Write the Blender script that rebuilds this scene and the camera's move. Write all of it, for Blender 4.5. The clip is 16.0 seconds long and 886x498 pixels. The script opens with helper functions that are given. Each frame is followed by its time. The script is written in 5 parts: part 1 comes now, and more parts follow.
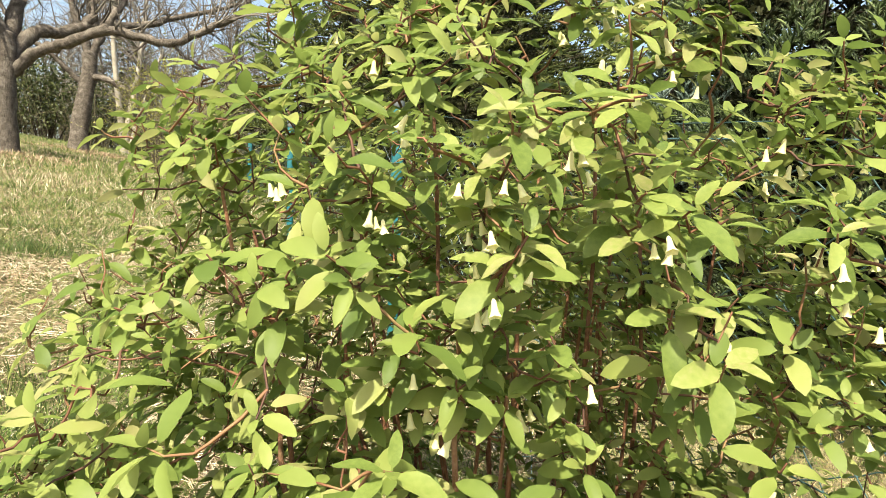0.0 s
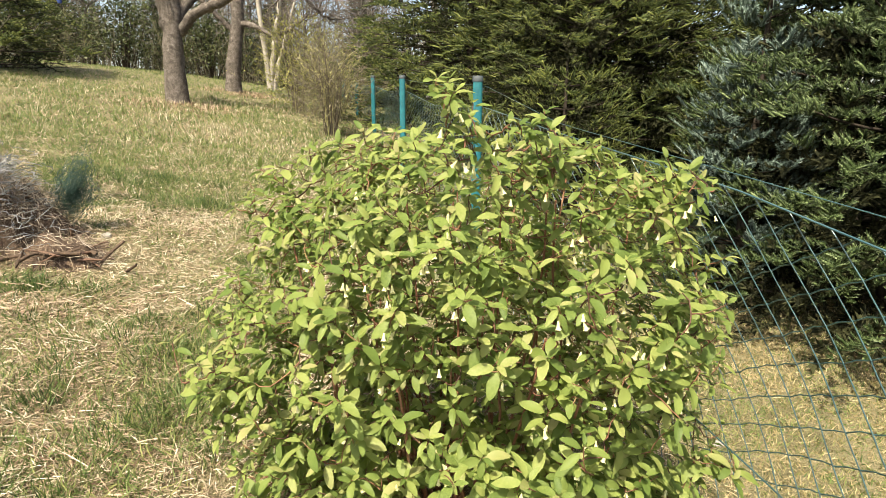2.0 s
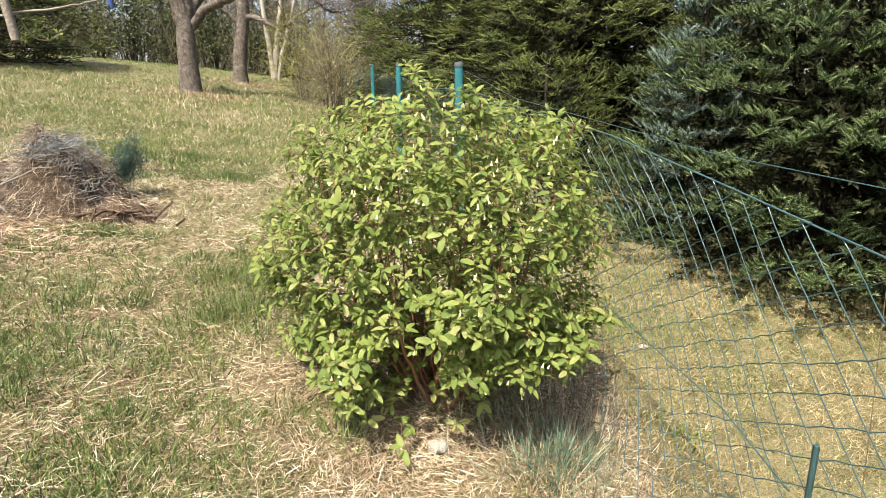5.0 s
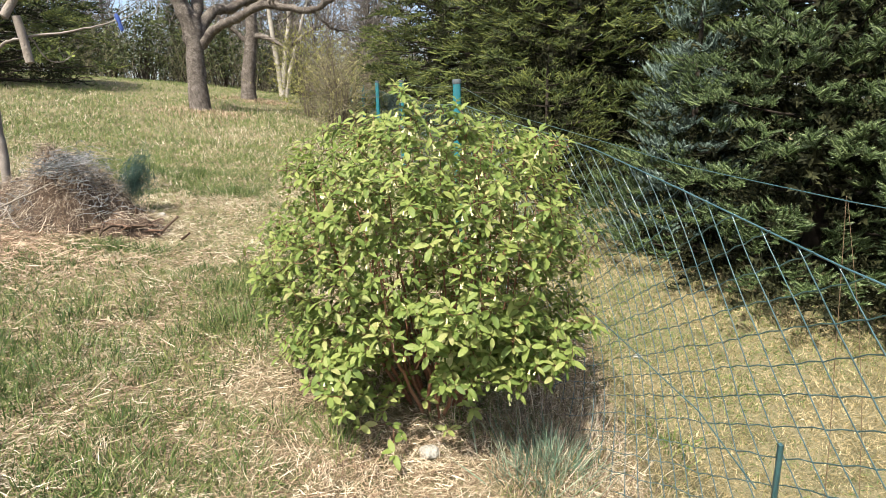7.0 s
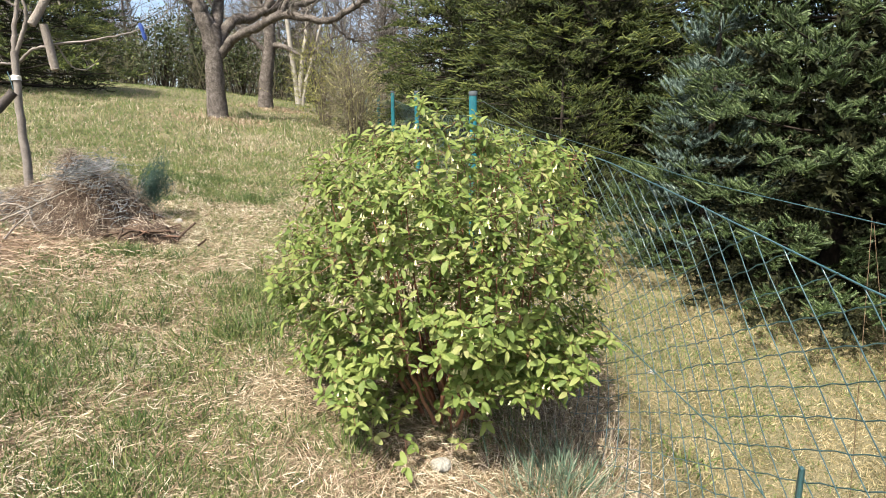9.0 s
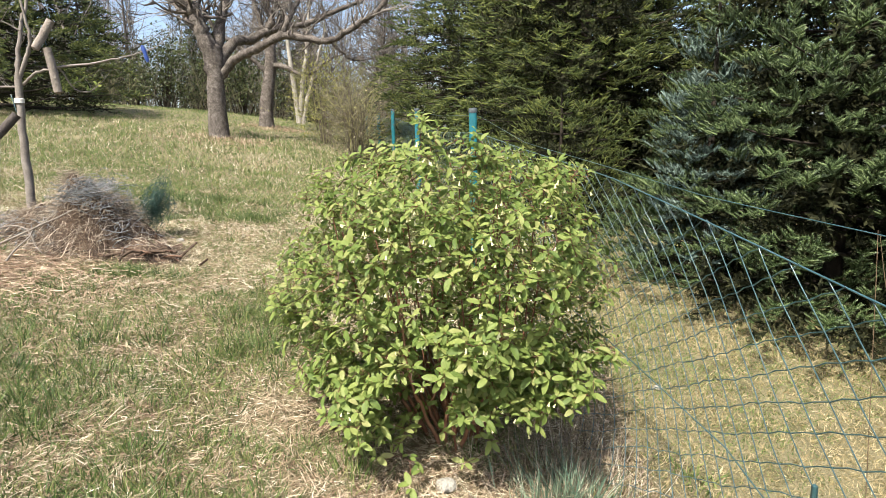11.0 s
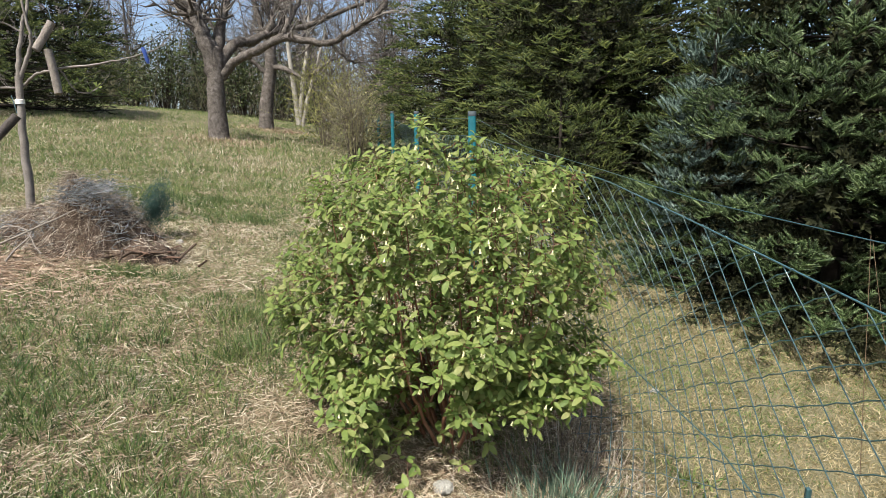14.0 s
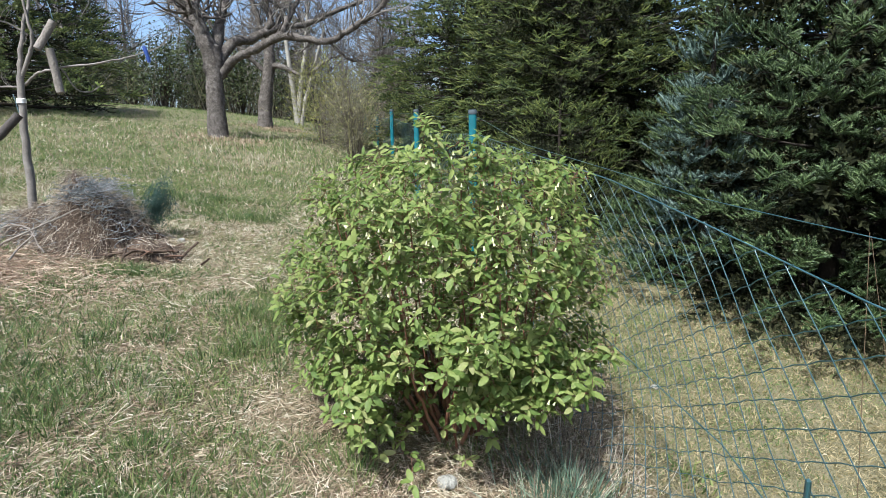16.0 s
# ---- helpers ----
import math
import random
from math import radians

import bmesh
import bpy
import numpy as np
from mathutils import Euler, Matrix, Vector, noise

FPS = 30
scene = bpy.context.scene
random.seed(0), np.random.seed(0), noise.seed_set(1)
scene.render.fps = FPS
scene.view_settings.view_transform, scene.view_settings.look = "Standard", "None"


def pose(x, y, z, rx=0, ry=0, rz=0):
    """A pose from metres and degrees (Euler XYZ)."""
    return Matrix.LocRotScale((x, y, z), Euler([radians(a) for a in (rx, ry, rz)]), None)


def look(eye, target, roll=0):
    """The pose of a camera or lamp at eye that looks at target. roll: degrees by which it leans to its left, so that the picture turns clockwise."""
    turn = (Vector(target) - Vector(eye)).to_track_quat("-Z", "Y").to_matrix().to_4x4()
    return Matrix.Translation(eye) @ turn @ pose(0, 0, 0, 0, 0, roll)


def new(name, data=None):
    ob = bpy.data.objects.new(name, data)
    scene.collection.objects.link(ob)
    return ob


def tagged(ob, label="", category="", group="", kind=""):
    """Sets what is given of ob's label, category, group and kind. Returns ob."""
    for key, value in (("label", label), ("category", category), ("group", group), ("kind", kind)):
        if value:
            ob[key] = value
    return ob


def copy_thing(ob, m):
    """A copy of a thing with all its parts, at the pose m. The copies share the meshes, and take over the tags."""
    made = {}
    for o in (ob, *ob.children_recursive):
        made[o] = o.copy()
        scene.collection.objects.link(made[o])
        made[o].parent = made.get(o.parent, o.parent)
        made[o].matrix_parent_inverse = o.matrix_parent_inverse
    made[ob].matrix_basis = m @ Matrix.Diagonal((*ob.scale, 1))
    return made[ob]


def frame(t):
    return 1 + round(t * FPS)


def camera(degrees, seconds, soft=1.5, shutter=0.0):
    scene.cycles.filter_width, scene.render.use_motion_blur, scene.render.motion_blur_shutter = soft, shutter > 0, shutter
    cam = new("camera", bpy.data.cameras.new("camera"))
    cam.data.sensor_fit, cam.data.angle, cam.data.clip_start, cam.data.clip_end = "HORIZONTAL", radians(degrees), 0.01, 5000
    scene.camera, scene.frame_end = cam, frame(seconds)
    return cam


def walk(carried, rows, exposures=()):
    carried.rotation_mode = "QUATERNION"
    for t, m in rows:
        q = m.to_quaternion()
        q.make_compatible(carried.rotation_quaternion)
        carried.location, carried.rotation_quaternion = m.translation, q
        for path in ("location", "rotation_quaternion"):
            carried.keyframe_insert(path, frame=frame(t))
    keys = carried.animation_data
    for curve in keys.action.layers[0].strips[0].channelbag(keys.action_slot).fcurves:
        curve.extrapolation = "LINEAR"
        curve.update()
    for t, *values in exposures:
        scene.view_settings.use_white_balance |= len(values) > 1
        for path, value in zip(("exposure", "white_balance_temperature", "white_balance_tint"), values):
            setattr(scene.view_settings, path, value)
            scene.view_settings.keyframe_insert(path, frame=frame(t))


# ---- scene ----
cam = camera(77.0, 16.0, soft=0.8)
EXPOSURES = [(0, 1.28, 7300, 4), (1, 1.15, 7250, 6), (2, 1.13, 7200, 8), (4, 1.13, 7000, 9), (7, 1.09, 6450, 10), (10, 1.07, 6400, 10), (12.5, 1.08, 6300, 10), (13.4, 1.08, 6250, 10), (14.2, 0.53, 6000, 9), (15, 0.51, 5600, 7), (15.5, 0.57, 5520, 7), (16, 0.71, 5480, 7)]
PATH = [
    (0, (-0.277, 1.357, 1.204), (0.102, 3.314, 1.044), 1.95),
    (0.4, (-0.184, 1.171, 1.3), (-0.066, 3.156, 1.09), 0.3),
    (0.5, (-0.169, 1.155, 1.317), (-0.083, 3.139, 1.072), 0.6),
    (1, (-0.097, 1.02, 1.421), (-0.163, 2.975, 1.007), -0.5),
    (1.5, (-0.032, 0.888, 1.505), (-0.111, 2.837, 1.064), -0.1),
    (2, (0.028, 0.769, 1.552), (-0.057, 2.713, 1.089), 0.2),
    (2.5, (0.07, 0.695, 1.55), (-0.044, 2.628, 1.051), 0.0),
    (3, (0.052, 0.591, 1.497), (-0.04, 2.52, 0.977), 0.2),
    (3.5, (0.063, 0.358, 1.453), (-0.022, 2.284, 0.922), 0.1),
    (4, (0.092, 0.142, 1.478), (0.01, 2.066, 0.938), 0.2),
    (4.2, (0.11, 0.088, 1.484), (0.028, 2.013, 0.95), -0.9),
    (6.3, (0.256, -0.14, 1.491), (0.132, 1.802, 1.027), -0.4),
    (6.5, (0.257, -0.139, 1.489), (0.134, 1.804, 1.028), -0.9),
    (7, (0.268, -0.14, 1.495), (0.14, 1.804, 1.042), -1.3),
    (7.5, (0.271, -0.136, 1.498), (0.134, 1.809, 1.052), -0.8),
    (8, (0.27, -0.134, 1.498), (0.119, 1.812, 1.062), -1.0),
    (8.5, (0.263, -0.133, 1.494), (0.104, 1.814, 1.066), -0.6),
    (9, (0.248, -0.141, 1.505), (0.08, 1.808, 1.086), -0.5),
    (9.5, (0.238, -0.14, 1.505), (0.061, 1.811, 1.101), -0.6),
    (10, (0.236, -0.132, 1.505), (0.056, 1.822, 1.118), -1.0),
    (12.5, (0.254, -0.142, 1.512), (0.085, 1.82, 1.164), -1.2),
    (13, (0.251, -0.15, 1.511), (0.079, 1.812, 1.162), -0.9),
    (13.5, (0.249, -0.149, 1.51), (0.077, 1.812, 1.159), -1.0),
    (14, (0.247, -0.144, 1.512), (0.078, 1.817, 1.158), -0.9),
    (14.5, (0.243, -0.148, 1.51), (0.076, 1.813, 1.156), -0.9),
    (15, (0.236, -0.153, 1.509), (0.073, 1.807, 1.152), -0.9),
    (15.5, (0.228, -0.163, 1.514), (0.066, 1.797, 1.153), -1.1),
    (16, (0.227, -0.17, 1.515), (0.064, 1.79, 1.154), -1.0),
]
walk(cam, [(t, look(eye, target, roll)) for t, eye, target, roll in PATH], EXPOSURES)

# ---- world and sun ----
SUN_FROM = Vector((-0.20, -0.50, 0.84)).normalized()
world = bpy.data.worlds.new("world")
scene.world = world
world.use_nodes = True
wn = world.node_tree
sky = wn.nodes.new("ShaderNodeTexSky")
sky.sky_type = "NISHITA"
sky.sun_disc = False
sky.sun_elevation = math.asin(SUN_FROM.z)
sky.sun_rotation = math.atan2(SUN_FROM.x, SUN_FROM.y) % (2 * math.pi)
sky.air_density, sky.dust_density, sky.ozone_density = 1.0, 4.0, 1.0
wn.links.new(sky.outputs["Color"], wn.nodes["Background"].inputs["Color"])
wn.nodes["Background"].inputs["Strength"].default_value = 0.15
sun = new("sun", bpy.data.lights.new("sun", "SUN"))
sun.data.energy, sun.data.angle, sun.data.color = 5.2, radians(0.6), (1.0, 0.94, 0.82)
sun.matrix_world = look(SUN_FROM * 40, (0, 0, 0))

# ---- materials ----


def material(name, stops, rough=0.7, scale=8.0, detail=4.0, bump=0.0, bump_scale=40.0, fine_scale=9.0, metal=0.0, translucent=0.0, rand=0.0, fine=0.0, spec=0.3):
    """Principled surface whose colour runs over the stops by noise, a finer noise and a random value for each piece."""
    m = bpy.data.materials.new(name)
    m.use_nodes = True
    nt = m.node_tree
    N, L = nt.nodes, nt.links
    bsdf = N["Principled BSDF"]
    bsdf.inputs["Roughness"].default_value = rough
    bsdf.inputs["Metallic"].default_value = metal
    bsdf.inputs["Specular IOR Level"].default_value = spec
    geo, co = N.new("ShaderNodeNewGeometry"), N.new("ShaderNodeTexCoord")
    noise_a = N.new("ShaderNodeTexNoise")
    noise_a.inputs["Scale"].default_value, noise_a.inputs["Detail"].default_value = scale, detail
    L.new(co.outputs["Object"], noise_a.inputs["Vector"])
    value = noise_a.outputs["Fac"]
    if fine:  # a second, finer scale
        noise_b = N.new("ShaderNodeTexNoise")
        noise_b.inputs["Scale"].default_value, noise_b.inputs["Detail"].default_value = scale * fine_scale, 3
        L.new(co.outputs["Object"], noise_b.inputs["Vector"])
        mix = N.new("ShaderNodeMix")
        mix.inputs["Factor"].default_value = fine
        L.new(value, mix.inputs[2])
        L.new(noise_b.outputs["Fac"], mix.inputs[3])
        value = mix.outputs[0]
    if rand:
        info = N.new("ShaderNodeObjectInfo")
        add = N.new("ShaderNodeMath")
        L.new(info.outputs["Random"], add.inputs[0])
        L.new(geo.outputs["Random Per Island"], add.inputs[1])
        frac = N.new("ShaderNodeMath")
        frac.operation = "FRACT"
        L.new(add.outputs[0], frac.inputs[0])
        mix = N.new("ShaderNodeMix")
        mix.inputs["Factor"].default_value = rand
        L.new(value, mix.inputs[2])
        L.new(frac.outputs[0], mix.inputs[3])
        value = mix.outputs[0]
    ramp = N.new("ShaderNodeValToRGB")
    e = ramp.color_ramp.elements
    while len(e) < len(stops):
        e.new(0.5)
    for k, (at, col) in enumerate(stops):
        e[k].position, e[k].color = at, (*col, 1)
    L.new(value, ramp.inputs["Fac"])
    L.new(ramp.outputs["Color"], bsdf.inputs["Base Color"])
    if bump:
        nb = N.new("ShaderNodeTexNoise")
        nb.inputs["Scale"].default_value, nb.inputs["Detail"].default_value = bump_scale, 6
        L.new(co.outputs["Object"], nb.inputs["Vector"])
        b = N.new("ShaderNodeBump")
        b.inputs["Strength"].default_value, b.inputs["Distance"].default_value = bump, 0.02
        L.new(nb.outputs["Fac"], b.inputs["Height"])
        L.new(b.outputs["Normal"], bsdf.inputs["Normal"])
    if translucent:
        tr = N.new("ShaderNodeBsdfTranslucent")
        L.new(ramp.outputs["Color"], tr.inputs["Color"])
        ms = N.new("ShaderNodeMixShader")
        ms.inputs["Fac"].default_value = translucent
        L.new(bsdf.outputs["BSDF"], ms.inputs[1])
        L.new(tr.outputs["BSDF"], ms.inputs[2])
        L.new(ms.outputs["Shader"], N["Material Output"].inputs["Surface"])
    return m


M_LEAF = material("haskap_leaf", [(0.22, (0.10, 0.150, 0.036)), (0.45, (0.178, 0.234, 0.060)), (0.68, (0.255, 0.296, 0.088)), (0.82, (0.32, 0.305, 0.14))], rough=0.5, scale=9, rand=0.55, fine=0.2, translucent=0.46, spec=0.2)
M_STEM = material("haskap_stem", [(0.3, (0.10, 0.045, 0.025)), (0.55, (0.22, 0.10, 0.055)), (0.75, (0.34, 0.21, 0.13))], rough=0.75, scale=22, fine=0.4, rand=0.3, bump=0.4, bump_scale=160)
M_TWIG = material("haskap_twig", [(0.3, (0.07, 0.035, 0.025)), (0.6, (0.16, 0.07, 0.04)), (0.8, (0.20, 0.13, 0.06))], rough=0.7, scale=25, rand=0.4)
M_FLOWER = material("haskap_flower", [(0.3, (0.72, 0.68, 0.33)), (0.7, (0.82, 0.79, 0.50))], rough=0.6, scale=60, translucent=0.3, rand=0.3)
M_GROUND = material("meadow_soil", [(0.30, (0.048, 0.048, 0.022)), (0.45, (0.115, 0.104, 0.055)), (0.56, (0.22, 0.19, 0.115)), (0.70, (0.085, 0.09, 0.036))], rough=0.95, scale=4.5, detail=12, fine=0.6, fine_scale=34, bump=1.0, bump_scale=120, spec=0.1)
M_GREEN = material("green_grass", [(0.2, (0.045, 0.080, 0.018)), (0.5, (0.112, 0.162, 0.043)), (0.8, (0.26, 0.27, 0.10))], rough=0.55, scale=1.2, rand=0.6, translucent=0.25)
M_TUSSOCK = material("tussock_grass", [(0.2, (0.028, 0.055, 0.014)), (0.5, (0.068, 0.115, 0.030)), (0.8, (0.17, 0.20, 0.07))], rough=0.5, scale=1.5, rand=0.6, translucent=0.2)
M_THATCH = material("lawn_thatch", [(0.2, (0.12, 0.10, 0.036)), (0.5, (0.28, 0.225, 0.11)), (0.8, (0.46, 0.385, 0.23))], rough=0.8, scale=3.0, rand=0.6, translucent=0.1)
M_STRAW = material("dry_grass", [(0.26, (0.15, 0.105, 0.062)), (0.56, (0.40, 0.325, 0.21)), (0.85, (0.72, 0.66, 0.51))], rough=0.7, scale=2.0, rand=0.65, translucent=0.15)
M_RUST = material("rusty_dead_grass", [(0.24, (0.11, 0.066, 0.042)), (0.52, (0.34, 0.24, 0.16)), (0.82, (0.60, 0.50, 0.37))], rough=0.8, scale=2.5, rand=0.65, translucent=0.1)
M_BLUEGRASS = material("tuft_grass", [(0.2, (0.065, 0.115, 0.075)), (0.5, (0.14, 0.195, 0.13)), (0.8, (0.27, 0.31, 0.21))], rough=0.5, scale=4.0, rand=0.6, translucent=0.2)
M_POST = material("post_paint", [(0.3, (0.007, 0.085, 0.105)), (0.7, (0.014, 0.135, 0.155))], rough=0.38, scale=14, fine=0.4, bump=0.1, bump_scale=90, spec=0.5)
M_CAP = material("post_cap", [(0.3, (0.02, 0.03, 0.035)), (0.7, (0.05, 0.06, 0.065))], rough=0.6, scale=30)
M_WIRE = material("coated_wire", [(0.3, (0.010, 0.036, 0.040)), (0.7, (0.035, 0.090, 0.095))], rough=0.28, scale=12, fine=0.4, spec=0.8)
M_LINE = material("tension_wire", [(0.3, (0.02, 0.06, 0.068)), (0.7, (0.05, 0.10, 0.11))], rough=0.28, scale=10, fine=0.4, spec=0.6)
M_SPRUCE = material("spruce_needles", [(0.2, (0.018, 0.030, 0.008)), (0.5, (0.062, 0.084, 0.019)), (0.8, (0.165, 0.18, 0.042))], rough=0.55, scale=1.5, rand=0.5, translucent=0.12)
M_FIR = material("fir_needles", [(0.2, (0.015, 0.027, 0.008)), (0.5, (0.043, 0.070, 0.020)), (0.82, (0.155, 0.20, 0.085))], rough=0.5, scale=2.5, rand=0.5, translucent=0.05, spec=0.35)
M_BLUESPRUCE = material("blue_spruce_needles", [(0.2, (0.04, 0.065, 0.05)), (0.5, (0.10, 0.145, 0.115)), (0.8, (0.22, 0.28, 0.24))], rough=0.5, scale=2.0, rand=0.5, translucent=0.1)
# needle colour darkened to carry the shade deep in the conifer crowns
M_INNER_SHADE = material("inner_shade_needles", [(0.3, (0.012, 0.014, 0.006)), (0.7, (0.034, 0.036, 0.014))], rough=0.8, scale=3.0, rand=0.5, spec=0.15)
M_DARKBARK = material("conifer_bark", [(0.3, (0.018, 0.014, 0.010)), (0.7, (0.05, 0.038, 0.028))], rough=0.9, scale=7, fine=0.4, bump=0.6)
M_BARK = material("fruit_tree_bark", [(0.33, (0.026, 0.021, 0.018)), (0.5, (0.092, 0.078, 0.066)), (0.66, (0.24, 0.215, 0.19))], rough=0.95, scale=12, fine=0.62, bump=1.0, bump_scale=45, spec=0.1)
M_PALEBARK = material("pale_bark", [(0.3, (0.17, 0.15, 0.12)), (0.7, (0.38, 0.35, 0.29))], rough=0.8, scale=5, fine=0.4, bump=0.3)
M_SAPBARK = material("sapling_bark", [(0.3, (0.10, 0.085, 0.07)), (0.7, (0.25, 0.22, 0.19))], rough=0.75, scale=12, fine=0.4, bump=0.3, bump_scale=60)
M_FARTWIG = material("bare_twigs", [(0.3, (0.07, 0.058, 0.048)), (0.6, (0.15, 0.13, 0.11)), (0.85, (0.30, 0.27, 0.235))], rough=0.9, scale=0.5, rand=0.6)
M_BUD = material("opening_buds", [(0.2, (0.12, 0.13, 0.03)), (0.5, (0.24, 0.25, 0.055)), (0.8, (0.36, 0.34, 0.10))], rough=0.6, scale=3, rand=0.5, translucent=0.2)
M_BUDTWIG = material("budding_twigs", [(0.3, (0.085, 0.07, 0.05)), (0.6, (0.19, 0.165, 0.11)), (0.85, (0.32, 0.31, 0.12))], rough=0.9, scale=0.8, rand=0.6)
M_BRUSH = material("undergrowth_twigs", [(0.25, (0.055, 0.047, 0.033)), (0.5, (0.11, 0.098, 0.065)), (0.75, (0.12, 0.125, 0.05))], rough=0.9, scale=0.35, rand=0.35)
M_IVY = material("evergreen_leaves", [(0.25, (0.016, 0.024, 0.008)), (0.5, (0.04, 0.052, 0.016)), (0.8, (0.10, 0.115, 0.035))], rough=0.5, scale=0.8, rand=0.5, translucent=0.12)
M_DARKLOG = material("dark_wood", [(0.3, (0.025, 0.02, 0.017)), (0.7, (0.085, 0.07, 0.06))], rough=0.8, scale=14, fine=0.5, bump=0.5, bump_scale=70)
M_RUSTWOOD = material("red_brown_bark", [(0.3, (0.06, 0.034, 0.022)), (0.7, (0.18, 0.11, 0.075))], rough=0.9, scale=18, fine=0.5, bump=0.6, bump_scale=60)
M_SOIL = material("bare_earth", [(0.3, (0.025, 0.017, 0.012)), (0.55, (0.08, 0.054, 0.036)), (0.75, (0.20, 0.14, 0.09))], rough=0.95, scale=7, fine=0.5, bump=1.0, bump_scale=30)
M_HAY = material("old_hay", [(0.25, (0.07, 0.05, 0.036)), (0.55, (0.23, 0.18, 0.13)), (0.85, (0.52, 0.46, 0.37))], rough=0.85, scale=3, rand=0.65)
M_LOOSE = material("tan_hay", [(0.24, (0.15, 0.095, 0.062)), (0.54, (0.34, 0.245, 0.165)), (0.85, (0.56, 0.46, 0.34))], rough=0.85, scale=4, rand=0.65)
M_GREYWIRE = material("old_netting_wire", [(0.3, (0.06, 0.065, 0.066)), (0.7, (0.25, 0.26, 0.265))], rough=0.5, scale=5, rand=0.4)
M_NET = material("plastic_netting", [(0.3, (0.018, 0.045, 0.036)), (0.7, (0.05, 0.095, 0.078))], rough=0.5, scale=8)
M_ROCK = material("pale_limestone", [(0.3, (0.11, 0.10, 0.08)), (0.5, (0.24, 0.228, 0.195)), (0.75, (0.37, 0.355, 0.315))], rough=0.9, scale=14, fine=0.5, bump=0.8, bump_scale=40)
M_LOG = material("weathered_wood", [(0.3, (0.11, 0.09, 0.075)), (0.7, (0.27, 0.235, 0.195))], rough=0.85, scale=14, fine=0.5, bump=0.5, bump_scale=70)
M_BLUE = material("blue_plastic", [(0.3, (0.02, 0.04, 0.16)), (0.7, (0.04, 0.075, 0.25))], rough=0.4, scale=10)
M_BAND = material("pale_tie", [(0.3, (0.6, 0.57, 0.5)), (0.7, (0.72, 0.7, 0.64))], rough=0.7, scale=20)

# ---- mesh tools ----
rng = np.random.default_rng(7)


def mesh_of(name, chunks, smooth=True):
    """One mesh from chunks of (vertices n x 3, faces m x k)."""
    vs, ls, st, tot, off, lo = [], [], [], [], 0, 0
    for v, f in chunks:
        v, f = np.asarray(v, np.float32), np.asarray(f, np.int32)
        vs.append(v)
        ls.append((f + off).ravel())
        k = f.shape[1]
        st.append(lo + np.arange(len(f), dtype=np.int32) * k)
        tot.append(np.full(len(f), k, np.int32))
        off += len(v)
        lo += f.size
    vs, ls, st, tot = (np.concatenate(a) for a in (vs, ls, st, tot))
    me = bpy.data.meshes.new(name)
    me.vertices.add(len(vs))
    me.vertices.foreach_set("co", vs.ravel())
    me.loops.add(len(ls))
    me.loops.foreach_set("vertex_index", ls)
    me.polygons.add(len(st))
    me.polygons.foreach_set("loop_start", st)
    me.polygons.foreach_set("loop_total", tot)
    me.polygons.foreach_set("use_smooth", np.full(len(st), smooth))
    me.update(calc_edges=True)
    me.validate()
    return me


PLACE = {}


def thing(name, x, y, z, label, category, group="", kind=""):
    """An empty at the base of a thing."""
    ob = new(name)
    ob.empty_display_size = 0.1
    ob.location = (x, y, z)
    PLACE[ob] = Matrix.Translation((x, y, z))
    return tagged(ob, label, category, group, kind)


def part(name, data, mat, parent, label="", at=None, kind=""):
    """Links a mesh (in world metres unless at is given) as one object under a thing or a part."""
    me = data if isinstance(data, bpy.types.Mesh) else mesh_of(name, data)
    if mat and not me.materials:
        me.materials.append(mat)
    ob = new(name, me)
    m = at if at is not None else Matrix()
    if parent is not None:
        ob.parent = parent
        ob.matrix_parent_inverse = PLACE[parent].inverted()
    ob.matrix_basis = m
    PLACE[ob] = m
    return tagged(ob, label, kind=kind)


def single(name, data, mat, label, category, group="", kind=""):
    ob = part(name, data, mat, None)
    return tagged(ob, label, category, group, kind)


def unit(a):
    a = np.asarray(a, float)
    return a / np.maximum(np.linalg.norm(a, axis=-1, keepdims=True), 1e-9)


def tube(points, radii, sides=6, wobble=0.0):
    """A round tapering limb along points."""
    p = np.asarray(points, float)
    r = np.asarray(radii, float) * np.ones(len(p))
    t = unit(np.gradient(p, axis=0))
    ref = np.array([0.31, 0.95, 0.05]) if abs(t[0] @ [0.31, 0.95, 0.05]) < 0.85 else np.array([0.0, 0.1, 1.0])
    a = unit(np.cross(t, ref))
    b = np.cross(t, a)
    ang = np.arange(sides) * 2 * np.pi / sides
    rr = r[:, None] * (1 + wobble * rng.normal(size=(len(p), sides))) if wobble else r[:, None] * np.ones((1, sides))
    v = p[:, None] + rr[..., None] * (np.cos(ang)[None, :, None] * a[:, None] + np.sin(ang)[None, :, None] * b[:, None])
    i, j = np.meshgrid(np.arange(len(p) - 1), np.arange(sides), indexing="ij")
    j2 = (j + 1) % sides
    f = np.stack([i * sides + j, i * sides + j2, (i + 1) * sides + j2, (i + 1) * sides + j], -1).reshape(-1, 4)
    cap = np.concatenate([v[-1], p[-1:] + t[-1:] * r[-1] * 0.5])
    cf = np.array([[k, (k + 1) % sides, sides] for k in range(sides)])
    return [(v.reshape(-1, 3), f), (cap, cf)]


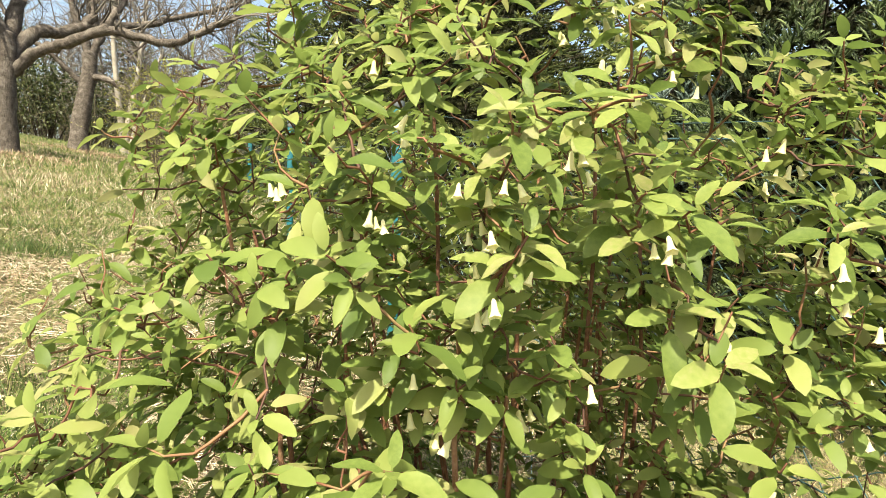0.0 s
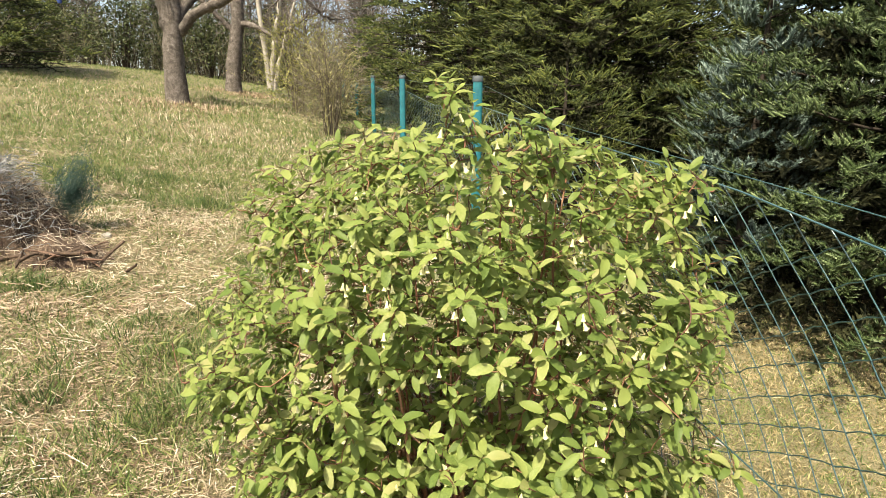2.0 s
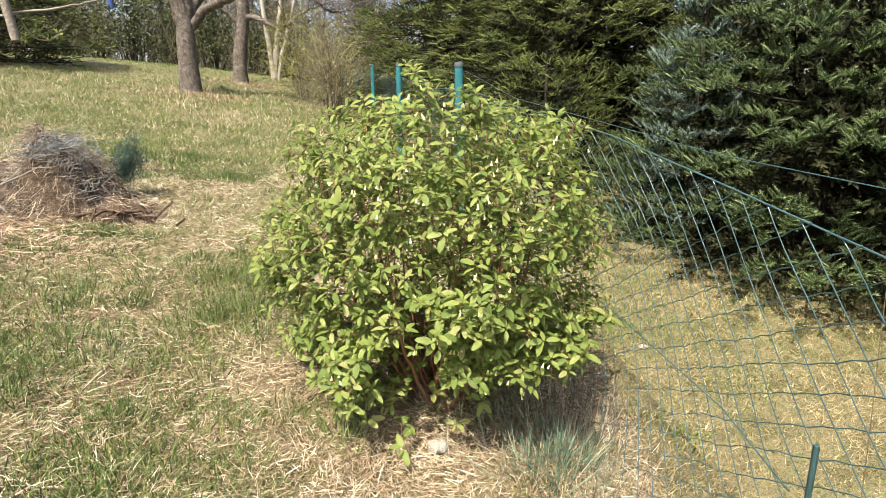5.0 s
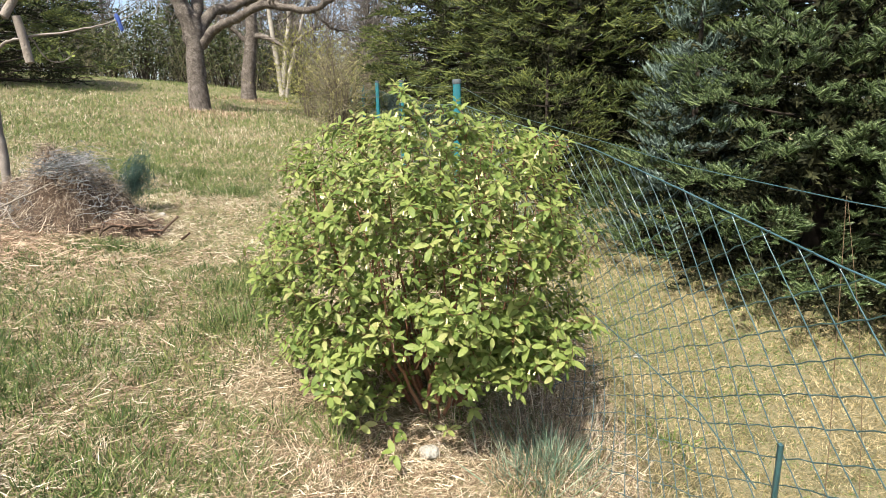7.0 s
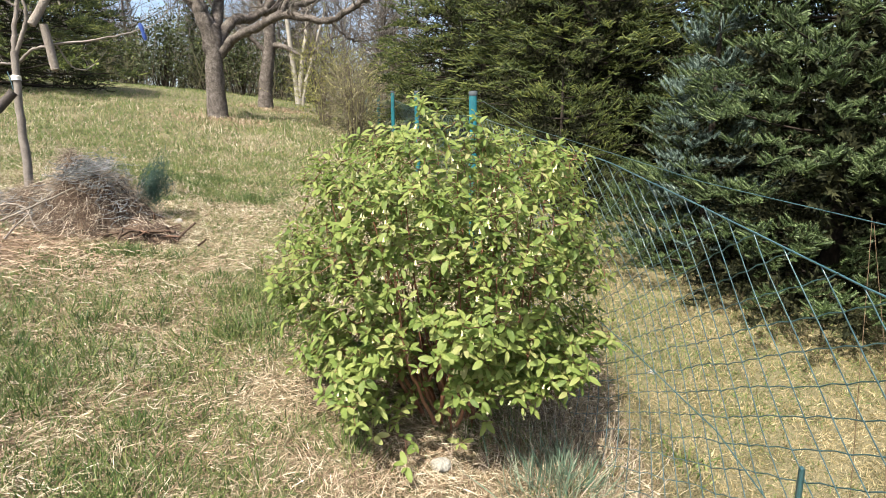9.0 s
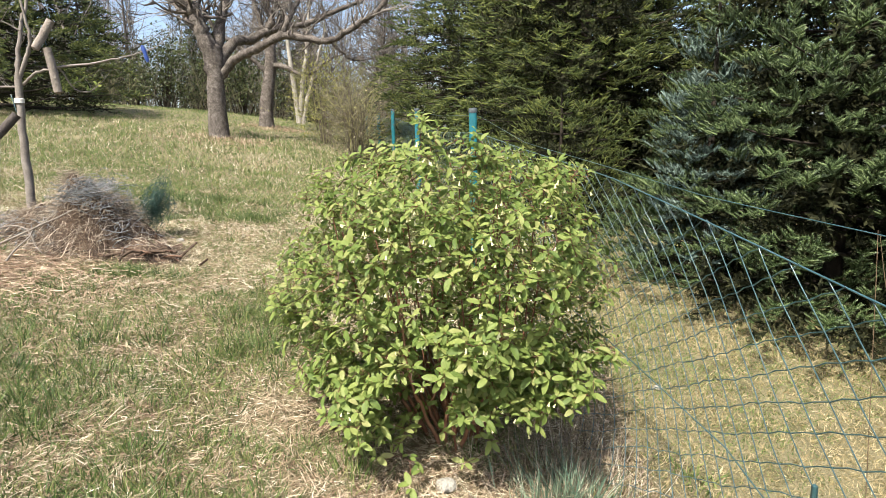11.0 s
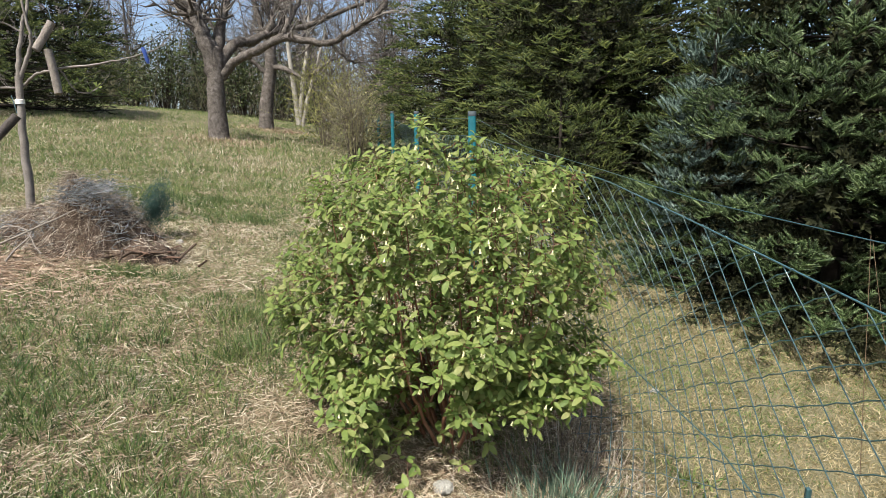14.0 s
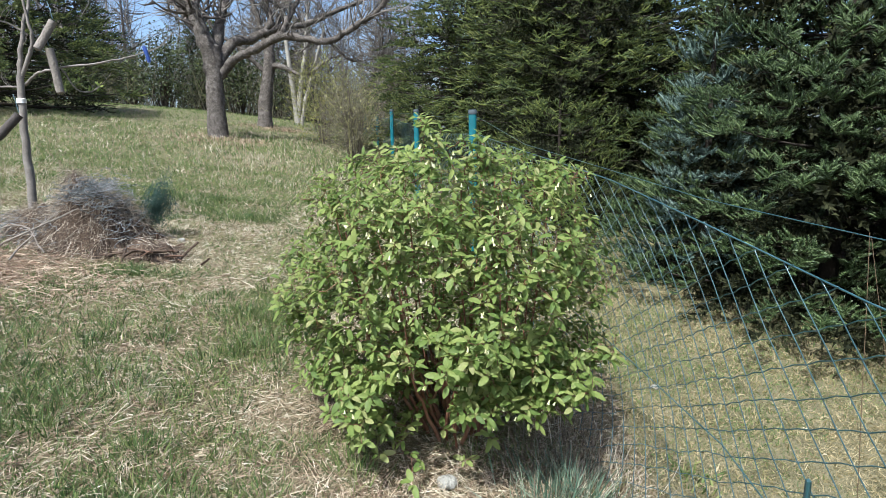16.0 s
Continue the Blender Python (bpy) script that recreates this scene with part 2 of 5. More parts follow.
def smooth_line(points, n, jitter=0.0):
    """A smooth polyline of n points through the given ones."""
    p = np.asarray(points, float)
    s = np.linspace(0, len(p) - 1, n)
    q = np.vstack([2 * p[0] - p[1], p, 2 * p[-1] - p[-2]])
    i = np.clip(s.astype(int), 0, len(p) - 2)
    u = (s - i)[:, None]
    a, b, c, d = q[i], q[i + 1], q[i + 2], q[i + 3]
    out = 0.5 * (2 * b + (c - a) * u + (2 * a - 5 * b + 4 * c - d) * u**2 + (3 * b - a - 3 * c + d) * u**3)
    if jitter:
        out[1:-1] += rng.normal(size=(n - 2, 3)) * jitter
    return out


def axes(d, up, size):
    """Turn-and-scale matrices whose y axis runs along d and whose z axis leans to up."""
    y = unit(d)
    x = unit(np.cross(y, np.asarray(up, float) + 1e-4))
    z = np.cross(x, y)
    s = np.asarray(size, float)
    s = np.repeat(s[:, None], 3, 1) if s.ndim == 1 else s
    return np.stack([x * s[:, :1], y * s[:, 1:2], z * s[:, 2:]], -1)


def scatter(template, turns, places):
    """Copies of a template (vertices, faces) joined into one chunk."""
    v, f = template
    n = len(places)
    out = np.einsum("nij,vj->nvi", turns, v) + np.asarray(places)[:, None]
    faces = np.asarray(f)[None] + (np.arange(n) * len(v))[:, None, None]
    return out.reshape(-1, 3), faces.reshape(-1, np.asarray(f).shape[1])


# ---- ground ----
XK = np.array([-400, -30, -16, -6, -1.5, 0.3, 1.3, 3, 8, 400.0])
XS = np.array([2.2, 2.35, 1.76, 0.96, 0.375, -0.06, -0.26, -0.34, -0.4, -0.4])
YK = np.array([-400, -8, 2, 11, 16, 30, 60, 400.0])
YS = np.array([-0.9, -0.8, 0.0, 0.81, 1.06, 1.5, 1.9, 2.0])


def height(x, y):
    """The meadow's level: it climbs away from the camera and to the uphill side."""
    x, y = np.asarray(x, float), np.asarray(y, float)
    a = sum(np.interp(x + d, XK, XS) for d in (-0.4, -0.2, 0, 0.2, 0.4)) / 5
    b = sum(np.interp(y + d, YK, YS) for d in (-0.8, -0.4, 0, 0.4, 0.8)) / 5
    bumps = 0.018 * np.sin(x * 3.1 + 1.3 * np.sin(y * 2.1)) * np.cos(y * 2.7 + 0.8 * x) + 0.010 * np.sin(7.3 * x + 2) * np.sin(6.1 * y + x) + 0.011 * np.sin(19 * x + 2.2 * np.sin(8 * y)) * np.sin(17 * y + 1.9 * np.sin(9 * x + 1))
    knoll = 0.45 * np.interp(-x, [3, 6, 10, 13], [0, 0.25, 0.8, 1.0]) * np.interp(y, [8, 12, 18], [0, 0.45, 1.0])
    return 0.06 + a + b + bumps + knoll


def graded(lo, near_lo, near_hi, hi, step):
    n = int((near_hi - near_lo) / step)
    mid = np.linspace(near_lo, near_hi, n)
    grow = 1.18 ** np.arange(1, 60) * step
    left = near_lo - np.cumsum(grow)
    right = near_hi + np.cumsum(grow)
    return np.concatenate([[lo], left[left > lo][::-1], mid, right[right < hi], [hi]])


gx, gy = graded(-300, -4.5, 3.5, 300, 0.05), graded(-300, 0.2, 6.0, 400, 0.05)
GX, GY = np.meshgrid(gx, gy, indexing="ij")
gv = np.stack([GX, GY, height(GX, GY)], -1).reshape(-1, 3)
gi, gj = np.meshgrid(np.arange(len(gx) - 1), np.arange(len(gy) - 1), indexing="ij")
gf = np.stack([gi * len(gy) + gj, (gi + 1) * len(gy) + gj, (gi + 1) * len(gy) + gj + 1, gi * len(gy) + gj + 1], -1).reshape(-1, 4)
single("ground", [(gv, gf)], M_GROUND, "sloping spring meadow of short green and straw-coloured grass", "meadow", kind="structure")

# ---- the shrub ----
SHRUB = np.array([0.03, 2.45])
SHRUB_Z = float(height(*SHRUB))


def shrub_radius(z):
    """Half width of the shrub by the height above its foot."""
    return np.interp(z, [0.0, 0.12, 0.28, 0.5, 0.9, 1.1, 1.24, 1.34, 1.44], [0.34, 0.50, 0.63, 0.68, 0.68, 0.66, 0.62, 0.50, 0.18])


def leaf_mesh(width, fold, droop, twist=0.0):
    """An oval leaf of length 1 along y on a short stalk, folded along its midrib and drooping to the tip."""
    s = np.array([0.0, 0.10, 0.2, 0.36, 0.54, 0.72, 0.88, 1.0])
    w = width * np.array([0.02, 0.03, 0.58, 0.93, 1.0, 0.87, 0.56, 0.04])
    rows = []
    for k, (a, b) in enumerate(zip(s, w)):
        zmid = 0.10 * a - droop * a * a
        tw = twist * a
        for side, lift in ((-1, 1.0), (0, 0.0), (1, 1.0)):
            x = side * b
            z = zmid + fold * b * lift + 0.02 * math.sin(9 * a + 3 * side) * (b > 0.1)
            rows.append((x * math.cos(tw) - (z - zmid) * math.sin(tw), a, zmid + x * math.sin(tw) + (z - zmid) * math.cos(tw)))
    f = [[3 * i + j, 3 * i + j + 1, 3 * i + j + 4, 3 * i + j + 3] for i in range(7) for j in range(2)]
    return np.array(rows), np.array(f)


LEAVES = [leaf_mesh(0.18, 0.22, 0.18), leaf_mesh(0.195, 0.3, 0.26, 0.3), leaf_mesh(0.185, 0.12, 0.10, -0.3), leaf_mesh(0.165, 0.4, 0.34), leaf_mesh(0.20, 0.18, 0.20, 0.15)]


def build_shrub():
    shrub = thing("haskap_shrub", SHRUB[0], SHRUB[1], SHRUB_Z, "rounded haskap shrub in fresh green leaf hung with cream bell flowers", "shrub")
    # tips of the shoots, thickest near the outside
    n = 2850
    zz = rng.uniform(0.13, 1.42, n * 3)
    keep = rng.random(n * 3) < shrub_radius(zz) / 0.70 * np.interp(zz, [0.9, 1.15, 1.42], [1.0, 0.72, 0.5])
    zz = zz[keep][:n]
    az = rng.uniform(0, 2 * np.pi, len(zz))
    lumps = 1 + 0.05 * np.sin(3 * az + 4 * zz) + 0.06 * np.sin(5 * az - 7 * zz + 1) + 0.05 * np.sin(15 * zz + 2 * az) + 0.08 * np.cos(az) * np.clip(zz - 0.9, 0, 1)
    fill = np.where(rng.random(len(zz)) < 0.66, rng.uniform(0.80, 1.06, len(zz)) + 0.10 * (rng.random(len(zz)) < 0.12), rng.uniform(0.3, 0.85, len(zz)))
    rr = shrub_radius(zz) * (lumps + np.clip(np.cos(az), 0, 1) * np.interp(zz, [0.3, 0.6, 1.0, 1.25], [0.0, 0.0, 0.04, 0.06])) * fill
    tips = np.stack([SHRUB[0] + 1.02 * rr * np.cos(az), SHRUB[1] + 0.98 * rr * np.sin(az), SHRUB_Z + zz], -1)
    tips = tips[(np.abs(az - 4.6) > 0.25) | (zz > 0.5)]
    tips = tips[(tips[:, 0] < SHRUB[0] + 0.08) | (tips[:, 2] > SHRUB_Z + 0.32 + 0.04 * np.sin(9 * tips[:, 0]))]
    # a thin band between the upper and the lower tier, where the bare stems show
    tier = SHRUB_Z + 0.80 - 0.16 * (tips[:, 0] - 0.1) + 0.04 * np.sin(6 * tips[:, 0])
    thin = (np.abs(tips[:, 2] - tier) < 0.085) & (tips[:, 1] < SHRUB[1] + 0.1) & (tips[:, 0] > SHRUB[0] - 0.18)
    tips = tips[~thin | (rng.random(len(tips)) < 0.34)]
    # taller leaders standing out of the top
    lead = np.concatenate([np.array(c) + rng.normal(size=(k, 3)) * [0.045, 0.05, 0.04] for k, c in ((16, (-0.13, 2.08, 1.47)), (12, (0.03, 1.99, 1.52)), (5, (0.03, 1.97, 1.58)), (14, (0.18, 2.05, 1.49)), (12, (0.48, 2.0, 1.41)), (9, (-0.30, 2.15, 1.45)), (7, (0.56, 2.12, 1.40)), (10, (0.34, 2.05, 1.43)))])
    skirt = np.array([0.39, 1.98, SHRUB_Z + 0.48]) + np.clip(rng.normal(size=(110, 3)), -1.5, 1.5) * [0.16, 0.05, 0.09]
    fill_in = np.array([0.10, 2.5, SHRUB_Z + 1.08]) + np.clip(rng.normal(size=(150, 3)), -1.8, 1.8) * [0.24, 0.16, 0.11]
    tips = np.concatenate([tips, lead, skirt, fill_in])
    # the shoots stand in hand-like clusters with gaps between
    hub = tips[rng.choice(len(tips), 330, replace=False)]
    nearest = hub[np.argmin(((tips[:, None, :] - hub[None]) ** 2 * [1, 1, 1.6]).sum(2), axis=1)]
    tips = tips + (nearest - tips) * rng.uniform(0.0, 0.42, (len(tips), 1)) * [0.8, 0.8, 1]
    tips[:, 2] = np.maximum(tips[:, 2], height(tips[:, 0], tips[:, 1]) + 0.06)
    # low sprouts before the foot
    low = np.array([(-0.06, 1.98, 0.13), (-0.22, 2.05, 0.17), (0.12, 2.04, 0.14), (-0.08, 1.86, 0.10), (-0.30, 2.12, 0.22), (0.24, 2.12, 0.22), (-0.12, 2.1, 0.24), (0.02, 2.12, 0.2)])
    low[:, 2] += height(low[:, 0], low[:, 1])
    tips = np.concatenate([tips, low])
    # main stems
    stems = []
    for k in range(34):
        a = k * 2.399 + rng.uniform(-0.3, 0.3)
        r0 = rng.uniform(0.02, 0.16)
        top = rng.uniform(0.75, 1.32)
        reach = shrub_radius(top) * rng.uniform(0.35, 0.85)
        foot = np.array([SHRUB[0] + r0 * math.cos(a), SHRUB[1] + r0 * math.sin(a), 0])
        foot[2] = float(height(foot[0], foot[1])) - 0.03
        mid = foot + np.array([0.55 * reach * math.cos(a), 0.55 * reach * math.sin(a), 0.5 * top])
        end = np.array([SHRUB[0] + reach * math.cos(a), SHRUB[1] + reach * math.sin(a), SHRUB_Z + top])
        line = smooth_line([foot, (foot + mid) / 2 + rng.normal(size=3) * 0.02, mid, end], 12, 0.006)
        thick = rng.uniform(0.006, 0.011)
        stems.append(line)
        part("stem", tube(line, np.linspace(thick, 0.0028, 12), 6), M_STEM, shrub)
    # twigs: each tip joins the nearest wood farther in, which then carries others in turn
    count = 0
    nodes = np.zeros((len(tips) * 4 + 34 * 12, 3))
    for s in stems:
        nodes[count : count + 9] = s[3:]
        count += 9
    core = np.array([SHRUB[0], SHRUB[1], SHRUB_Z + 0.30])
    reach = np.linalg.norm(tips - core, axis=1)
    tips = tips[np.argsort(reach)]
    twigs, dirs = [], []
    for p in tips:
        out = unit(p - core)
        gap = nodes[:count] - p
        cost = (gap**2).sum(1) + 0.5 * np.maximum(gap @ out + 0.02, 0) ** 0.5 + 0.03 * np.maximum(gap[:, 2] + 0.02, 0)
        near = nodes[np.argmin(cost)]
        mid = (near + p) / 2 + np.array([0, 0, -0.012]) + rng.normal(size=3) * 0.014
        line = smooth_line([near, mid, p], 6, 0.003)
        span = np.linalg.norm(p - near)
        twigs += tube(line, np.linspace(0.0014 + 0.006 * span, 0.0011, 6), 4)
        nodes[count : count + 3] = line[2:5]
        count += 3
        dirs.append(unit(unit(line[-1] - line[-2]) + 0.5 * out))
    part("twig_mass", twigs, M_TWIG, shrub, kind="stuff")
    dirs = np.array(dirs)
    # leaves: an umbrella of three opposite pairs at each tip, and a pair or two below it
    P, D, U, S = [], [], [], []
    for p, d in zip(tips, dirs):
        out = unit(np.array([p[0] - SHRUB[0], p[1] - SHRUB[1], 0.0]))
        stalk = unit(0.34 * d + 0.46 * out + np.array([0, 0, 1.0]) + rng.normal(size=3) * 0.16)
        side = unit(np.cross(stalk, rng.normal(size=3)))
        other = np.cross(stalk, side)
        big = rng.uniform(0.75, 1.15) * np.interp(p[2] - SHRUB_Z, [0.1, 0.7, 1.3], [1.02, 0.96, 0.86])
        for level, (back, spread, size) in enumerate(((0.0, 0.8, 0.040), (0.008, 1.35, 0.060), (0.018, 1.80, 0.060), (0.065, 1.75, 0.048))):
            if level == 3 and rng.random() < 0.45:
                continue
            turn = level * 1.05 + rng.uniform(-0.15, 0.15)
            s = side * math.cos(turn) + other * math.sin(turn)
            for sign in (-1, 1):
                if rng.random() < 0.10:
                    continue
                way = stalk * math.cos(spread) + sign * s * math.sin(spread) + np.array([0, 0, -0.13]) + rng.normal(size=3) * 0.11
                P.append(p - d * back)
                D.append(unit(way))
                U.append(unit(stalk + rng.normal(size=3) * 0.16))
                S.append(size * big * rng.uniform(0.82, 1.18))
    P, D, U, S = np.array(P), np.array(D), np.array(U), np.array(S)
    T = axes(D, U, S)
    kinds = rng.integers(0, len(LEAVES), len(P))
    front = np.argsort(P[:, 1] + 0.25 * np.abs(P[:, 0]) - 0.2 * (P[:, 2] - SHRUB_Z))[:300]
    is_front = np.zeros(len(P), bool)
    is_front[front] = True
    meshes = []
    for v, f in LEAVES:
        me = mesh_of("leaf", [(v, f)])
        me.materials.append(M_LEAF)
        meshes.append(me)
    for k in front:
        m = Matrix(T[k].tolist()).to_4x4()
        m.translation = P[k]
        part("leaf", meshes[kinds[k]], None, shrub, at=m)
    rest = [scatter(LEAVES[k], T[(kinds == k) & ~is_front], P[(kinds == k) & ~is_front]) for k in range(len(LEAVES))]
    part("foliage", rest, M_LEAF, shrub, kind="stuff")
    # hanging bell flowers in pairs under the leaf nodes
    s = np.array([0.0, 0.12, 0.4, 0.7, 0.86, 1.0])
    r = np.array([0.06, 0.13, 0.17, 0.22, 0.27, 0.35])
    ring = np.arange(8) * 2 * np.pi / 8
    bv = np.array([[r[i] * (1 + (0.18 * (j % 2) if i == 5 else 0)) * math.cos(a), r[i] * (1 + (0.18 * (j % 2) if i == 5 else 0)) * math.sin(a), -s[i] - (0.08 * (j % 2) if i == 5 else 0)] for i in range(6) for j, a in enumerate(ring)])
    bf = np.array([[8 * i + j, 8 * i + (j + 1) % 8, 8 * (i + 1) + (j + 1) % 8, 8 * (i + 1) + j] for i in range(5) for j in range(8)])
    bell = mesh_of("flower", [(bv, bf)] + [(np.array([[0.03 * math.cos(a), 0.03 * math.sin(a), -0.5], [0.04 * math.cos(a + 1), 0.04 * math.sin(a + 1), -0.5], [0.17 * math.cos(a), 0.17 * math.sin(a), -1.22]]), np.array([[0, 1, 2]])) for a in (0.3, 1.6, 2.8, 4.1, 5.3)])
    bell.materials.append(M_FLOWER)
    wide = np.hypot(tips[:, 0] - SHRUB[0], tips[:, 1] - SHRUB[1]) / shrub_radius(tips[:, 2] - SHRUB_Z)
    chosen = np.argsort(tips[:, 1] + rng.normal(size=len(tips)) * 0.10 + 0.6 * (wide < 0.78) - 0.12 * (tips[:, 2] - SHRUB_Z))[:330]
    count = 0
    for k in chosen:
        if rng.random() < 0.5:
            continue
        for _ in range(rng.integers(1, 4)):
            p = tips[k] - dirs[k] * rng.uniform(0.02, 0.07) + rng.normal(size=3) * [0.010, 0.010, 0.004] + [0, -0.008, -0.014]
            m = Matrix.LocRotScale(p, Euler((rng.normal() * 0.22, rng.normal() * 0.22, rng.uniform(0, 6))), (0.0165 * rng.uniform(0.75, 1.15),) * 3)
            part("flower", bell, None, shrub, "cream bell flower", at=m)
            count += 1
            if count > 290:
                return shrub
    return shrub


build_shrub()

# ---- the fence ----
FENCE = [(1.42, -0.55), (0.09, 4.86), (-0.79, 7.87), (-1.69, 11.09), (-2.59, 14.18), (-3.6, 17.4)]


def build_fence():
    fence = thing("wire_fence", FENCE[1][0], FENCE[1][1], float(height(*FENCE[1])), "sagging green chain-link fence on teal metal posts", "fence")
    tops = [1.83, 2.04, 2.26, 2.44, 2.62]
    for (x, y), top in zip(FENCE[1:], tops):
        z0 = float(height(x, y)) - 0.1
        h = 0.034
        c = 0.010
        sec = np.array([(-h + c, -h), (h - c, -h), (h, -h + c), (h, h - c), (h - c, h), (-h + c, h), (-h, h - c), (-h, -h + c)])
        v = np.concatenate([np.column_stack([sec + (x, y), np.full(8, z)]) for z in (z0, (z0 + top) / 2, top - 0.035)])
        f = np.array([[8 * i + j, 8 * i + (j + 1) % 8, 8 * i + 8 + (j + 1) % 8, 8 * i + 8 + j] for i in range(2) for j in range(8)])
        post = part("post", [(v, f)], M_POST, fence, "teal painted square metal post")
        cv = np.concatenate([np.column_stack([sec * k + (x, y), np.full(8, z)]) for k, z in ((1.1, top - 0.04), (1.1, top - 0.006), (0.9, top), (0.02, top + 0.001))])
        cf = np.array([[8 * i + j, 8 * i + (j + 1) % 8, 8 * i + 8 + (j + 1) % 8, 8 * i + 8 + j] for i in range(3) for j in range(8)])
        part("cap", [(cv, cf)], M_CAP, post, "dark plastic post cap")
        for zc in (top - 0.09, top - 0.26, top - 0.8):
            part("clip", tube([(x + 0.028, y - 0.02, zc), (x + 0.045, y - 0.03, zc), (x + 0.045, y + 0.03, zc)], 0.004, 5), M_LINE, post)
    zs = float(height(1.045, 1.2))
    sq = np.array([(-1, -1), (1, -1), (1, 1), (-1, 1)]) * 0.0055 + (1.045, 1.2)
    sv = np.concatenate([np.column_stack([sq, np.full(4, z)]) for z in (zs - 0.1, 0.655)] + [np.array([[1.045, 1.2, 0.662]])])
    part("stake", [(sv, np.array([[k, (k + 1) % 4, 4 + (k + 1) % 4, 4 + k] for k in range(4)])), (sv, np.array([[4 + k, 4 + (k + 1) % 4, 8] for k in range(4)]))], M_WIRE, fence, "short dark green metal stake")
    # length along the fence, from the camera's end
    pts = np.array(FENCE)
    run = np.concatenate([[0], np.cumsum(np.linalg.norm(np.diff(pts, axis=0), axis=1))])
    # levels of the top edge and the free line above it
    top_u = np.array([0, run[1] - 4.0, run[1] - 3.3, run[1] - 2.6, run[1] - 1.4, run[1], (run[1] + run[2]) / 2, run[2], (run[2] + run[3]) / 2, run[3], run[4], run[5]])
    top_z = np.array([1.03, 1.145, 1.258, 1.365, 1.475, 1.62, 1.66, 1.86, 1.92, 2.08, 2.26, 2.45])
    line_z = np.array([1.32, 1.30, 1.335, 1.405, 1.52, 1.77, 1.85, 1.99, 2.08, 2.2, 2.38, 2.55])

    def spot(u, k):
        """A place on the netting: u metres along, k from the foot (0) to the top edge (1)."""
        u, k = np.asarray(u, float), np.asarray(k, float)
        x, y = np.interp(u, run, pts[:, 0]), np.interp(u, run, pts[:, 1])
        zt = np.interp(u, top_u, top_z)
        zb = height(x, y) + 0.03
        belly = (0.13 * np.sin(np.pi * np.clip(k, 0, 1) ** 0.8) + 0.015 * np.sin(2.1 * u + 3 * k)) * np.clip(np.abs(np.sin(np.pi * (u - run[1]) / 3.6)) + 0.3, 0, 1)
        return np.stack([x + 0.035 + belly, y, zb + (zt - zb) * k], -1)

    # the netting: two sets of slanting wires, hooked round each other at every crossing
    step_a, run_a = 0.136, -2.05
    step_b, run_b = 0.119, 1.09
    near, far, knots = [], [], []
    reach = run[5]
    for step, lean, other, sg in ((step_a, run_a, step_b, 1), (step_b, run_b, step_a, -1)):
        for q in range(-20, int(reach / step) + 20):
            u0 = q * step
            # crossings with the other set, and the middles between them
            first = u0 / (run_b - run_a) if sg > 0 else -u0 / (run_b - run_a)
            gap = other / (run_b - run_a)
            m = np.arange(math.ceil(-first / gap), math.floor((1 - first) / gap) + 1)
            cross = first + m * gap
            if len(cross) < 2:
                continue
            k = np.sort(np.concatenate([[0.0], cross, (cross[:-1] + cross[1:]) / 2, [1.0]]))
            is_cross = np.isin(k, cross)
            u = u0 + lean * k
            ok = (u >= 0) & (u <= reach)
            if ok.sum() < 3:
                continue
            p = spot(u, k)
            p[:, 0] += np.where(is_cross, 0.0016, -0.0016) * sg
            p[:, 2] += np.where(is_cross, -0.0022, 0.0022) * (1 if sg > 0 else 0.4) + 0.003 * np.sin(k * 23 + q)
            p[:, 1] += np.where(is_cross, 0.0, 0.011 * (1 if sg < 0 else 0)) + 0.003 * np.sin(k * 31 + 2 * q)
            if u[ok].min() < run[1] + 0.5:
                near += tube(p[ok], 0.0018, 5)
                if sg > 0:
                    knots.append(p[ok & is_cross & (u < 4.6)])
            else:
                far += tube(p[ok][::2], 0.0018, 3)
    kp = np.concatenate(knots)
    ball = (np.array([(1, 0, 0), (-1, 0, 0), (0, 1, 0), (0, -1, 0), (0, 0, 1), (0, 0, -1)]) * 0.0036, np.array([[0, 2, 4], [2, 1, 4], [1, 3, 4], [3, 0, 4], [2, 0, 5], [1, 2, 5], [3, 1, 5], [0, 3, 5]]))
    turn = rng.normal(size=(len(kp), 3))
    near.append(scatter(ball, axes(turn, rng.normal(size=(len(kp), 3)), np.ones(len(kp)) * 1.0), kp))
    part("netting", near, M_WIRE, fence, "green plastic-coated diamond netting", kind="stuff")
    part("netting", far, M_WIRE, fence, "green plastic-coated diamond netting", kind="stuff")
    for nm, z_of, rad, mat in (("top_wire", top_z, 0.0026, M_LINE), ("line_wire", line_z, 0.0013, M_LINE)):
        u = np.linspace(0, reach, 90)
        x, y = np.interp(u, run, pts[:, 0]), np.interp(u, run, pts[:, 1])
        part(nm, tube(np.stack([x + 0.04, y, np.interp(u, top_u, z_of)], -1), rad, 6), mat, fence)
    u = np.linspace(1.82, run[1], 60)
    guy = np.stack([np.interp(u, run, pts[:, 0]) + np.interp(u, [1.82, 2.2, 4.5, run[1]], [0.02, 0.1, 0.1, 0.03]), np.interp(u, run, pts[:, 1]), 0.51 + 0.066 * (u - 1.82) + 0.004 * np.sin(5 * u)], -1)
    part("guy_wire", tube(guy, 0.0024, 6), M_WIRE, fence)
    return fence


build_fence()

# ---- conifers ----


